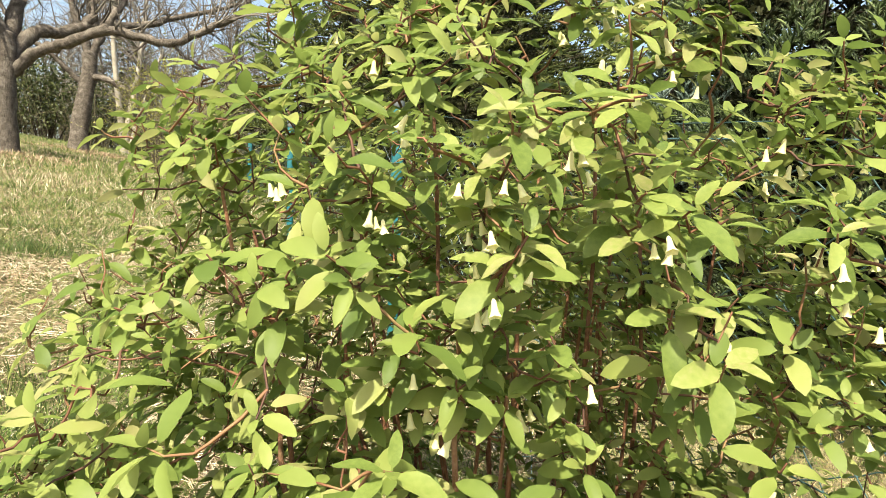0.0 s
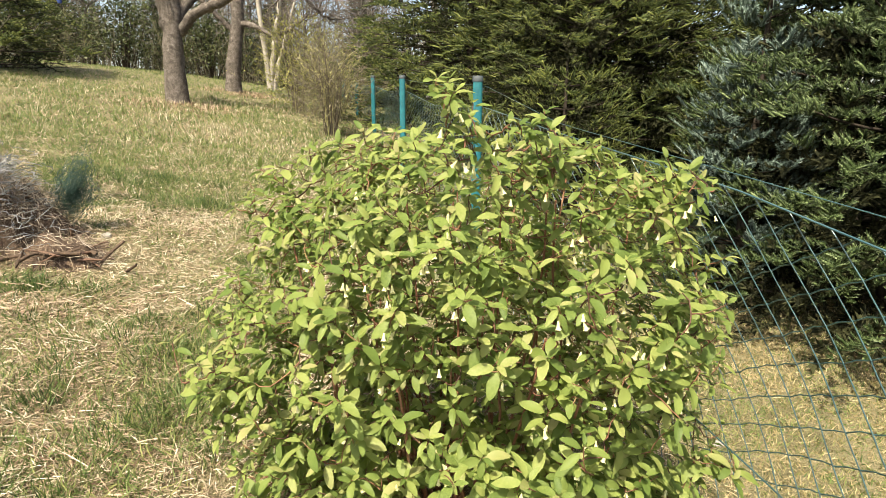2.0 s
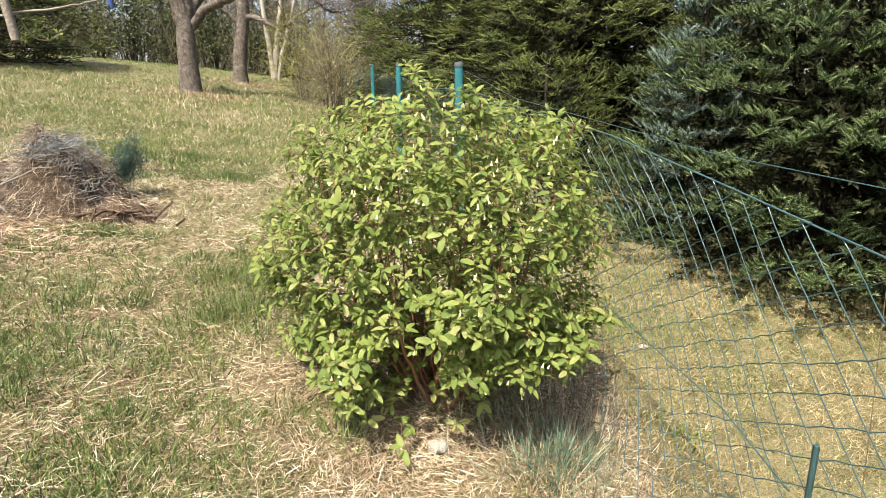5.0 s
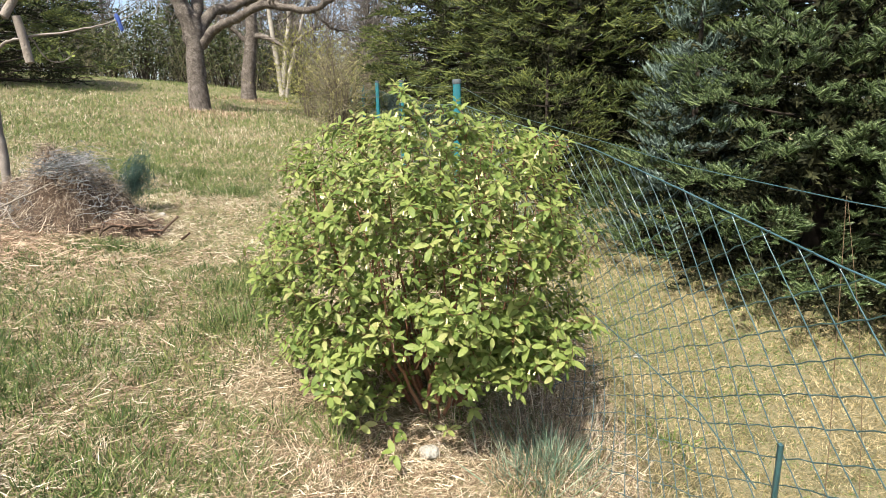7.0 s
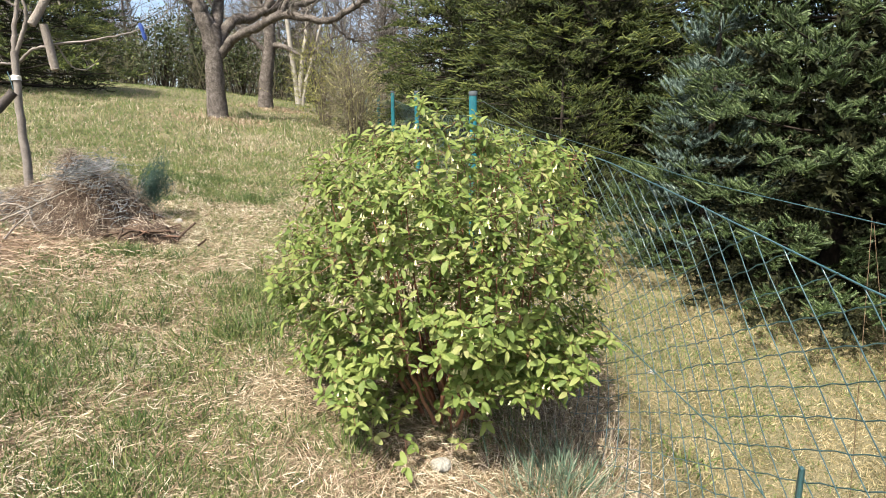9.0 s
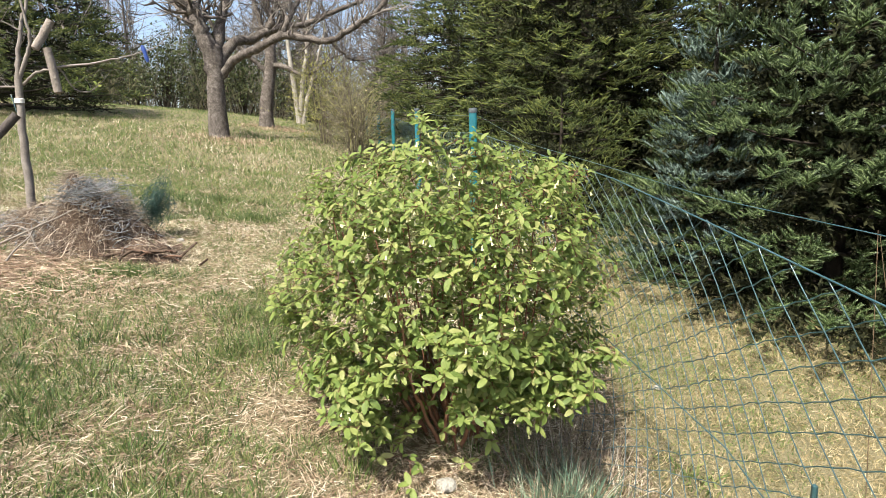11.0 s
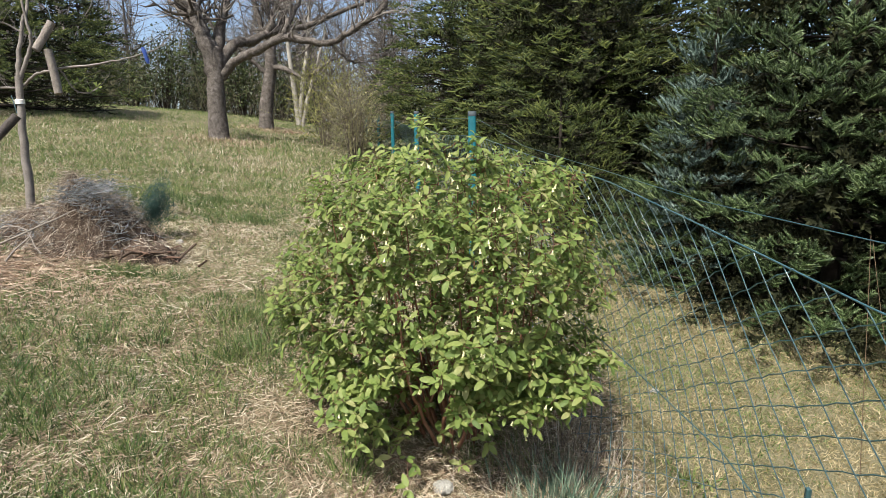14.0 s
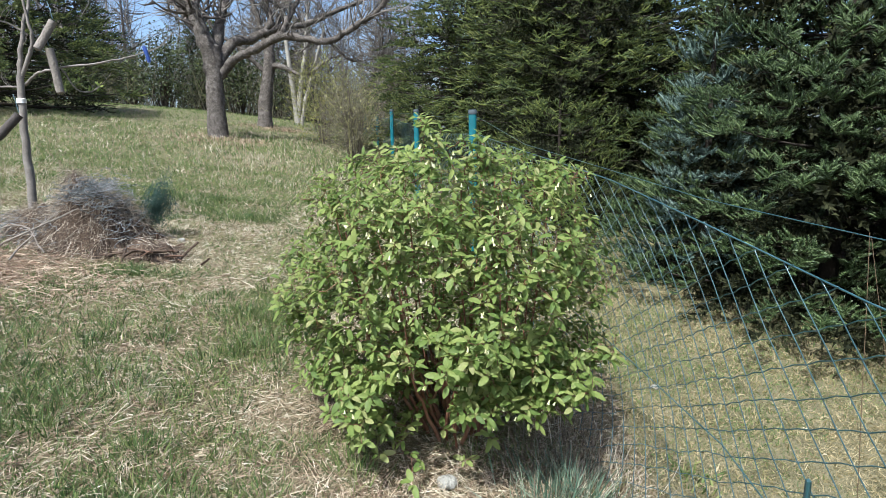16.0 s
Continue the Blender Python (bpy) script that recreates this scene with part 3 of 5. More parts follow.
def shoot_template(count, needle, wide, flat, core=0.02):
    """A needled shoot of length 1 along y with a spindle-shaped core; flat keeps the needles to the sides and above."""
    v, f = [], []
    for k in range(count):
        t = k / count
        a = k * 2.399
        if flat:
            a = math.radians(-15 + 210 * ((k * 0.618) % 1.0))
        out = np.array([math.cos(a), 0.0, math.sin(a)])
        way = unit(out * 0.9 + np.array([0, 0.45 + 0.6 * t, 0]))
        base = np.array([0, t * 0.97, 0])
        sideways = unit(np.cross(way, [0.1, 1, 0.2])) * wide
        tip = base + way * needle * (1.0 - 0.35 * t * t)
        i = len(v)
        v += [base - sideways, base + sideways, tip]
        f.append([i, i + 1, i + 2])
    i = len(v)
    for t, k in ((0.0, 0.5), (0.55, 1.0)):
        for a in range(3):
            v.append(np.array([k * core * math.cos(a * 2.094 + t), t, k * core * math.sin(a * 2.094 + t)]))
    v.append(np.array([0, 1.0, 0]))
    for a in range(3):
        e = (a + 1) % 3
        f += [[i + a, i + e, i + 3 + e], [i + a, i + 3 + e, i + 3 + a], [i + 3 + a, i + 3 + e, i + 6]]
    return np.array(v), np.array(f)


def spray(length, pairs, shoot, lift, template, seed):
    """A small fan of needled shoots along y, in metres."""
    r = np.random.default_rng(seed)
    P, D, S = [], [], []
    for k in range(pairs):
        s = length * (0.12 + 0.85 * k / pairs)
        for sg in (-1, 1):
            a = math.radians(46 + r.uniform(-10, 10))
            P.append((0, s + r.uniform(-0.02, 0.02), -0.25 * s * s / length))
            D.append((sg * math.sin(a), math.cos(a), lift + r.uniform(-0.15, 0.2)))
            S.append(shoot * (1.15 - 0.5 * k / pairs) * r.uniform(0.75, 1.2))
    P.append((0, length * 0.9, -0.22 * length))
    D.append((0, 1, lift * 0.8))
    S.append(shoot * 1.1)
    P, D, S = np.array(P), np.array(D), np.array(S)
    return scatter(template, axes(D, np.tile([0, 0, 1.0], (len(P), 1)) + r.normal(size=(len(P), 3)) * 0.25, S), P)


def conifer(name, x, y, tall, wide, template, mat, label, fan, many, seed, stretch=0.85, up=0.1, thick=1, loose=1.0):
    """A conifer: trunk, whorled branches and a crown of fans that thickens towards the outside. fan: length, pairs, shoot, lift."""
    z0 = float(height(x, y))
    r = np.random.default_rng(seed)
    tree = thing(name, x, y, z0, label, "conifer tree", "conifers behind the fence")
    hs = np.linspace(-0.15, tall, 14)
    line = np.stack([x + 0 * hs, y + 0 * hs, z0 + hs], -1)
    part("trunk", tube(line, np.linspace(0.011 * tall + 0.02, 0.012, 14), 9, 0.04), M_DARKBARK, tree, "dark scaly trunk")

    def edge(h):
        return wide * (1 - np.clip(h / tall, 0, 1)) ** stretch + 0.05

    # whorled branches
    wood, tips = [], []
    levels = int(tall / 0.34)
    for lv in range(levels):
        h = 0.15 + (tall - 0.4) * lv / levels
        turn = r.uniform(0, 6.28)
        for b in range(7):
            az = turn + b * 0.8976 + r.uniform(-0.25, 0.25)
            n = edge(h) * r.uniform(0.85, 1.05)
            s = np.linspace(0, n, 6)
            drop = -0.25 * s + 0.16 * s * s / max(n, 0.1) + up * s
            p = np.stack([x + s * math.cos(az), y + s * math.sin(az), z0 + h + drop], -1)
            wood += tube(p, np.linspace(0.006 + 0.008 * n, 0.003, 6), 4)
            tips.append((az, h, n))
    part("branch_wood", wood, M_DARKBARK, tree, kind="stuff")
    # fans of shoots along the branches, most of them near the outside
    tips = np.array(tips)
    wgt = tips[:, 2] ** 1.25
    k = r.choice(len(tips), many, p=wgt / wgt.sum())
    s = 1 - r.beta(1.0, 2.1, many) * 0.9
    az = tips[k, 0] + r.normal(size=many) * 0.16 / np.maximum(s, 0.3)
    n = tips[k, 2]
    d = s * n
    h = tips[k, 1] - 0.25 * d + 0.16 * d * d / np.maximum(n, 0.1) + up * d + r.normal(size=many) * 0.07
    up_off = h > 0.24 + 0.1 * r.random(many)
    k, s, az, n, d, h = (a[up_off] for a in (k, s, az, n, d, h))
    many = len(k)
    P = np.stack([x + d * np.cos(az), y + d * np.sin(az), z0 + h], -1)
    swing = az + r.normal(size=many) * 0.5 * loose
    D = np.stack([np.cos(swing), np.sin(swing), up + r.normal(size=many) * 0.25 * loose + 0.25 * (tips[k, 1] / tall)], -1)
    U = np.tile([0, 0, 1.0], (many, 1)) + r.normal(size=(many, 3)) * 0.35 * loose
    T = axes(D, U, r.uniform(0.75, 1.25, many))
    fans = [spray(*fan, template, seed * 7 + j) for j in range(3)]
    which = r.integers(0, 3, many)
    # the inner boughs, coarser, coloured near black for the shade inside the crown
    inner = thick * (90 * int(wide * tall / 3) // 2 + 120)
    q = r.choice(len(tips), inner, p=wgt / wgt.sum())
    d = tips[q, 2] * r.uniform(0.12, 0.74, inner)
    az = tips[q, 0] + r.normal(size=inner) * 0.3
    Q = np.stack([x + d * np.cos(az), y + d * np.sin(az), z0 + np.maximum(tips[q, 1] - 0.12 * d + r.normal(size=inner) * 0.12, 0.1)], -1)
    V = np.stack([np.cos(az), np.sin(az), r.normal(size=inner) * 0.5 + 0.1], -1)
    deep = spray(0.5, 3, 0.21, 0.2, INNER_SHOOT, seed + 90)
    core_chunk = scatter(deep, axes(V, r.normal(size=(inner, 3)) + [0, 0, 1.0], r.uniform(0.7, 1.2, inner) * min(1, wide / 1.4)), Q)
    part("inner_foliage", [core_chunk], M_INNER_SHADE, tree, "brown-green inner boughs darkened for the shade inside the crown", kind="stuff")
    part("crown", [scatter(fans[j], T[which == j], P[which == j]) for j in range(3)], mat, tree, kind="stuff")
    return tree


COARSE_SHOOT = shoot_template(5, 0.34, 0.10, False, 0.09)
SPRUCE_SHOOT = shoot_template(10, 0.19, 0.034, False, 0.085)
INNER_SHOOT = shoot_template(8, 0.34, 0.08, False, 0.05)
FIR_SHOOT = shoot_template(22, 0.33, 0.048, True, 0.10)


def place_copy(tree, x, y, turn, size, label=""):
    ob = copy_thing(tree, Matrix.LocRotScale((x, y, float(height(x, y))), Euler((0, 0, turn)), (size,) * 3))
    return tagged(ob, label)


SPRUCE_LABEL = "tall dense green spruce with drooping boughs behind the fence"
spruce = conifer("spruce_tree", 1.9, 10.2, 9.0, 2.7, SPRUCE_SHOOT, M_SPRUCE, SPRUCE_LABEL, (0.36, 6, 0.135, 0.15), 2000, 5, loose=0.8, thick=2)
slim = conifer("spruce_tree", 0.05, 14.6, 7.6, 3.9, COARSE_SHOOT, M_SPRUCE, SPRUCE_LABEL, (0.46, 5, 0.18, 0.15), 1050, 15, stretch=1.0)
place_copy(slim, 0.9, 18.4, 1.2, 1.05)
place_copy(slim, 5.6, 9.4, 4.0, 0.85)
place_copy(slim, 2.3, 15.0, 5.2, 1.0)
place_copy(slim, 3.2, 11.9, 0.4, 0.9)
place_copy(slim, -11.9, 12.9, 2.2, 0.9, "dark spruce standing alone in the meadow")
conifer("spruce_tree", 1.25, 8.1, 2.1, 1.15, SPRUCE_SHOOT, M_SPRUCE, "young green spruce with upright leaders close behind the fence", (0.24, 4, 0.10, 0.4), 420, 17, up=0.25)
conifer("blue_fir", 2.35, 5.5, 2.8, 0.5, FIR_SHOOT, M_BLUESPRUCE, "blue-grey fir with pale upturned shoots between the darker trees", (0.20, 3, 0.11, 0.5), 300, 8, up=0.3, loose=0.7)
fir = conifer("fir_tree", 3.4, 5.2, 5.6, 2.0, FIR_SHOOT, M_FIR, "dark glossy fir with stout upturned shoots behind the fence", (0.25, 4, 0.092, 0.42), 2000, 6, stretch=1.0, up=0.24, thick=2, loose=0.75)
place_copy(fir, 4.95, 3.2, 2.0, 1.05)
place_copy(slim, 6.9, 6.0, 4.2, 0.75, "tall dark conifer behind the firs")
far_spruce = conifer("spruce_tree", -13.5, 27, 4.8, 1.6, COARSE_SHOOT, M_SPRUCE, "small dark spruce at the woodland's edge", (0.5, 4, 0.2, 0.15), 260, 25)

# ---- bare trees ----


def twig_spray(line, radius, many, length, sides=3):
    """Side twigs along a limb, each a bent tapering tube."""
    out = []
    line = np.asarray(line)
    for _ in range(many):
        k = rng.uniform(0.25, 1.0) * (len(line) - 1)
        i = min(int(k), len(line) - 2)
        p = line[i] + (line[i + 1] - line[i]) * (k - i)
        d = unit(unit(line[i + 1] - line[i]) * 0.4 + rng.normal(size=3) * 0.6 + [0, 0, 0.55])
        n = length * rng.uniform(0.4, 1.1)
        mid = p + d * n * 0.5 + rng.normal(size=3) * n * 0.07
        end = p + d * n + rng.normal(size=3) * n * 0.12 + [0, 0, 0.10 * n]
        ln = smooth_line([p, mid, end], 6)
        out += tube(ln, np.linspace(radius * rng.uniform(0.5, 1.0), radius * 0.18, 6), sides)
        for _ in range(3):
            q = ln[rng.integers(2, 5)]
            e = unit(d + rng.normal(size=3) * 0.7) * n * rng.uniform(0.25, 0.5)
            out += tube([q, q + e * 0.5 + rng.normal(size=3) * n * 0.03, q + e], np.array([0.45, 0.3, 0.12]) * radius, 3)
    return out


def bare_tree(name, trunk, r0, r1, limbs, mat, label, twigs, spray, group=""):
    base = trunk[0]
    z0 = float(height(base[0], base[1]))
    tree = thing(name, base[0], base[1], z0, label, "tree", group)
    tr = smooth_line([(base[0], base[1], z0 - 0.1)] + [tuple(p) for p in trunk[1:]], 16)
    rr = np.linspace(r0, r1, 16)
    rr[:3] *= (1.22, 1.1, 1.03)
    part("trunk", tube(tr, rr, 12, 0.045), mat, tree)
    fine = []
    for pts, a, b in limbs:
        ln = smooth_line(pts, 5 * len(pts), 0.012)
        part("limb", tube(ln, np.linspace(a, b, len(ln)) * (1 + 0.08 * np.sin(np.arange(len(ln)) * 1.7)), 9, 0.06), mat, tree)
        fine += twig_spray(ln, b * 0.55 + 0.006, twigs, spray)
    part("fine_wood", fine, M_FARTWIG, tree, kind="stuff")
    return tree


bare_tree("old_fruit_tree", [(-5.32, 11.16, 1.81), (-5.33, 11.15, 2.31), (-5.31, 11.16, 2.86), (-5.27, 11.18, 3.31), (-5.27, 11.18, 3.58)], 0.20, 0.13, [
    ([(-5.30, 11.18, 3.05), (-5.42, 11.11, 3.73), (-5.51, 11.06, 4.05), (-5.62, 11.01, 4.35), (-5.9, 10.85, 4.63), (-6.12, 10.73, 5.2)], 0.18, 0.09),
    ([(-5.22, 11.21, 3.0), (-4.86, 11.15, 3.29), (-4.38, 11.03, 3.47), (-3.82, 10.93, 3.67), (-3.3, 10.9, 3.61), (-2.84, 10.83, 3.54), (-2.37, 10.74, 3.72), (-1.93, 10.74, 3.96), (-1.67, 10.68, 4.19), (-1.71, 10.58, 4.6)], 0.092, 0.036),
    ([(-5.28, 11.18, 3.1), (-5.05, 11.51, 3.7), (-4.82, 11.83, 3.8), (-4.53, 12.05, 3.99), (-4.23, 12.27, 4.12), (-3.78, 12.64, 4.26), (-3.28, 12.99, 4.56), (-2.7, 13.34, 4.85), (-2.09, 13.66, 5.2)], 0.12, 0.03),
    ([(-4.53, 12.05, 3.99), (-4.41, 12.1, 4.23), (-4.51, 12.17, 4.59), (-4.57, 12.25, 5.4)], 0.09, 0.04),
    ([(-3.82, 10.93, 3.67), (-3.65, 11.1, 4.1), (-3.51, 11.35, 4.52), (-3.39, 11.6, 5.3)], 0.07, 0.03),
    ([(-5.28, 11.18, 3.1), (-5.26, 11.52, 4.13), (-5.25, 11.85, 4.65), (-5.08, 12.15, 5.6)], 0.13, 0.05),
    ([(-5.42, 11.11, 3.73), (-5.84, 11.46, 4.03), (-6.26, 11.8, 4.45), (-6.7, 12.01, 4.8), (-7.34, 12.09, 5.13)], 0.08, 0.02),
    ([(-2.84, 10.83, 3.54), (-2.64, 10.88, 3.35), (-2.41, 11.04, 3.21), (-2.06, 11.22, 3.24)], 0.03, 0.008),
], M_BARK, "old bare fruit tree with a stout grey trunk and spreading limbs", 34, 0.9, "fruit trees in the meadow")
bare_tree("fruit_tree", [(-6.08, 15.53, 2.15), (-6.03, 15.55, 2.74), (-5.94, 15.58, 3.36), (-5.85, 15.61, 3.89), (-5.85, 15.61, 4.34)], 0.19, 0.15, [
    ([(-5.83, 15.62, 3.84), (-5.37, 15.47, 3.75), (-4.96, 15.4, 3.54), (-4.54, 15.33, 3.59), (-4.13, 15.35, 3.88), (-3.49, 15.31, 4.07)], 0.08, 0.02),
    ([(-5.86, 15.61, 4.2), (-5.94, 15.58, 4.71), (-6.09, 15.52, 5.14), (-6.25, 15.46, 6.2)], 0.11, 0.04),
    ([(-5.84, 15.62, 4.2), (-5.59, 15.71, 4.87), (-5.37, 15.79, 5.47), (-5.2, 15.85, 6.4)], 0.10, 0.04),
    ([(-5.95, 15.6, 3.6), (-6.5, 15.4, 4.2), (-7.1, 15.2, 4.7), (-7.6, 15.2, 5.5)], 0.07, 0.02),
], M_BARK, "bare fruit tree with a straight grey trunk", 32, 1.0, "fruit trees in the meadow")
bare_tree("multi_stemmed_tree", [(-6.54, 19.7, 2.38), (-6.63, 19.7, 3.43), (-6.72, 19.66, 4.58), (-6.78, 19.64, 5.7), (-6.8, 19.63, 7.5)], 0.09, 0.05, [
    ([(-6.54, 19.73, 2.2), (-6.41, 19.77, 3.43), (-6.21, 19.84, 4.59), (-6.06, 19.88, 5.72), (-5.87, 19.94, 7.5)], 0.10, 0.04),
    ([(-6.5, 19.74, 2.2), (-6.18, 19.84, 3.43), (-6.02, 19.9, 4.02), (-5.53, 20.04, 5.6)], 0.08, 0.03),
], M_PALEBARK, "pale slender tree with several bare stems", 34, 1.2)


def sapling():
    base = (-3.66, 4.28)
    z0 = float(height(*base))
    tree = thing("young_fruit_tree", *base, z0, "young bare fruit tree with a pale tie round its trunk", "tree")
    tr = smooth_line([(-3.66, 4.28, z0 - 0.1), (-3.65, 4.29, 1.3), (-3.64, 4.29, 1.58), (-3.63, 4.3, 1.86), (-3.62, 4.31, 2.15)], 14, 0.003)
    part("trunk", tube(tr, np.linspace(0.036, 0.027, 14), 10, 0.03), M_SAPBARK, tree)
    part("tie", tube([(-3.63, 4.30, 1.93), (-3.63, 4.30, 1.965)], 0.035, 12), M_BAND, tree, "pale fabric tie")
    fine = []
    for pts, a, b in (
        ([(-3.62, 4.31, 2.12), (-3.6, 4.33, 2.35), (-3.56, 4.36, 2.58), (-3.52, 4.4, 2.76), (-3.48, 4.43, 3.3)], 0.027, 0.010),
        ([(-3.61, 4.32, 2.14), (-3.52, 4.33, 2.33), (-3.46, 4.31, 2.48), (-3.48, 4.3, 2.63), (-3.5, 4.29, 3.1)], 0.024, 0.009),
        ([(-3.6, 4.33, 2.08), (-3.47, 4.31, 2.16), (-3.33, 4.29, 2.19), (-3.07, 4.37, 2.23), (-2.81, 4.43, 2.28), (-2.63, 4.54, 2.35), (-2.53, 4.6, 2.42), (-2.46, 4.64, 2.51)], 0.016, 0.004),
        ([(-3.26, 4.32, 2.2), (-3.24, 4.36, 2.13), (-3.2, 4.39, 2.04), (-3.13, 4.45, 2.02), (-3.07, 4.49, 2.07)], 0.010, 0.005),
        ([(-3.63, 4.3, 2.06), (-3.72, 4.23, 2.06), (-3.9, 4.1, 2.1)], 0.014, 0.007),
        ([(-3.55, 4.37, 2.48), (-3.62, 4.31, 2.54), (-3.85, 4.12, 2.65)], 0.012, 0.005),
    ):
        ln = smooth_line(pts, 5 * len(pts), 0.003)
        part("limb", tube(ln, 0.78 * np.linspace(a, b, len(ln)), 7, 0.05), M_SAPBARK, tree)
        fine += twig_spray(ln, 0.004, 4, 0.16)
    part("fine_wood", fine, M_SAPBARK, tree, kind="stuff")
    v, f = LEAVES[1]
    P = np.array([(-3.07, 4.49, 2.07)] * 6 + [(-3.13, 4.45, 2.03)] * 4 + [(-3.18, 4.4, 2.10)] * 4)
    D = unit(rng.normal(size=(14, 3)) + [0.3, 0, 0.9])
    part("young_leaves", [scatter((v, f), axes(D, rng.normal(size=(14, 3)), np.full(14, 0.05)), P)], M_LEAF, tree, "opening pale green leaves", kind="stuff")


sapling()


def hanging_log(a, b, r, label, mat):
    ln = smooth_line([a, ((a[0] + b[0]) / 2, (a[1] + b[1]) / 2 + 0.004, (a[2] + b[2]) / 2), b], 8)
    ob = single("hanging_log", tube(ln, np.full(8, r), 10, 0.05) + [(np.vstack([tube(ln, np.full(8, r), 10)[0][0][:10], ln[:1]]), np.array([[k, (k + 1) % 10, 10] for k in range(10)]))], mat, label, "log", "logs tied to the young tree")
    part("cord", tube([(a[0], a[1], a[2] + 0.02), (a[0] - 0.03, a[1] + 0.02, a[2] + 0.1), (a[0] - 0.06, a[1] + 0.04, a[2] + 0.16)], 0.003, 5), M_LINE, ob)


hanging_log((-3.26, 4.22, 2.34), (-3.23, 4.24, 2.0), 0.031, "short weathered log hanging from the young tree", M_LOG)
hanging_log((-3.22, 4.25, 2.55), (-3.32, 4.17, 2.33), 0.03, "short weathered log hanging from the young tree", M_LOG)
hanging_log((-3.46, 4.06, 1.82), (-3.58, 3.95, 1.64), 0.034, "dark short log hanging low on the young tree", M_DARKLOG)
peg = single("plastic_tag", tube(smooth_line([(-2.66, 4.53, 2.39), (-2.645, 4.535, 2.33), (-2.63, 4.54, 2.26)], 6), np.array([0.012, 0.018, 0.019, 0.013, 0.018, 0.012]), 8), M_BLUE, "blue plastic tag clipped on a twig", "tag")

# ---- hay heap with old netting ----


def hay_heap():
    cx, cy = -2.86, 3.98
    z0 = float(height(cx, cy))
    heap = thing("hay_heap", cx, cy, z0, "heap of old grey hay and earth tangled with netting", "heap")
    n, m = 40, 64
    i, j = np.meshgrid(np.arange(n), np.arange(m), indexing="ij")
    rad, ang = i / (n - 1), j * 2 * np.pi / m
    x = cx + 0.85 * rad * np.cos(ang)
    y = cy + 0.42 * rad * np.sin(ang)
    lump = np.array([noise.noise((a * 3.1, b * 3.1, 0.7)) for a, b in zip(x.ravel(), y.ravel())]).reshape(x.shape)
    rough = np.array([noise.noise((a * 11, b * 11, 4.7)) for a, b in zip(x.ravel(), y.ravel())]).reshape(x.shape)
    # a bale-like stack with steep sides, a low brown tail, a hollow and an earth hump
    bale = np.exp(-(np.abs((x - cx - 0.03) / 0.25) ** 3) - np.abs((y - cy) / 0.26) ** 3)
    tail = 0.20 * np.exp(-(((x - cx + 0.52) / 0.33) ** 2) - ((y - cy + 0.02) / 0.26) ** 2)
    hump = 0.10 * np.exp(-(((x - cx - 0.50) / 0.18) ** 2) - ((y - cy + 0.12) / 0.15) ** 2)
    hollow = 0.14 * np.exp(-(((x - cx - 0.31 - 0.15 * (y - cy)) / 0.06) ** 2) - ((y - cy + 0.15) / 0.2) ** 2)
    tall = 0.47 * bale + tail + hump + 0.07 * (1 - rad**2) - hollow
    z = height(x, y) - 0.03 + np.maximum(tall * (1 + 0.45 * lump) + 0.16 * rough * np.sqrt(np.clip(1 - rad, 0, 1)), 0) * np.clip((1 - rad) * 5, 0, 1)
    v = np.stack([x, y, z], -1).reshape(-1, 3)
    f = np.stack([i[:-1] * m + j[:-1], i[1:] * m + j[1:], i[1:] * m + (j[1:] + 1) % m, i[:-1] * m + (j[:-1] + 1) % m], -1).reshape(-1, 4)
    part("mound", [(v, f)], M_SOIL, heap, "brown earth mound")
    pick = rng.integers(0, len(v), 21000)
    px, py = v[pick, 0], v[pick, 1]
    pick = pick[((px < cx + 0.24) | (rng.random(len(pick)) < 0.3)) & (rng.random(len(pick)) < np.clip(1.9 - 1.4 * rad.ravel()[pick], 0.5, 1))]
    n = len(pick)
    P = v[pick] + rng.normal(size=(n, 3)) * [0.025, 0.025, 0.015] + [0, 0, 0.008]
    # strands hang down the sides of the stack and lie across its top
    fall = np.stack([(v[pick, 0] - cx) * 1.2, (v[pick, 1] - cy) * 1.6 - 0.25, np.full(n, -0.75)], -1)
    flat = rng.normal(size=(n, 3)) * [0.8, 0.5, 0.22]
    D = np.where((rng.random(n) < 0.5)[:, None], fall + rng.normal(size=(n, 3)) * 0.35, flat)
    part("hay", [scatter(STRAW_T, axes(D, rng.normal(size=(n, 3)) + [0, -0.8, 0.6], np.stack([rng.uniform(0.22, 0.5, n), rng.uniform(0.06, 0.2, n), rng.uniform(0.02, 0.12, n)], -1)), P)], M_HAY, heap, "matted grey and tan hay", kind="stuff")
    # clods, bark scraps and broken sticks on the earth at its end
    for k in range(26):
        a = np.array([cx + rng.normal() * 0.17 + 0.48, cy - 0.12 + rng.normal() * 0.13, 0])
        a[2] = float(height(a[0], a[1])) + 0.07 * math.exp(-(((a[0] - cx - 0.5) / 0.2) ** 2)) + 0.02
        d = unit(rng.normal(size=3) * [1, 0.7, 0.25]) * rng.uniform(0.04, 0.13)
        part("scrap", tube([a - d, a + rng.normal(size=3) * 0.015, a + d], rng.uniform(0.004, 0.014) * np.array([0.7, 1.0, 0.5]), 5, 0.4), M_SOIL if k % 3 else M_RUSTWOOD, heap, "scrap of brown bark or earth")
    wires = []
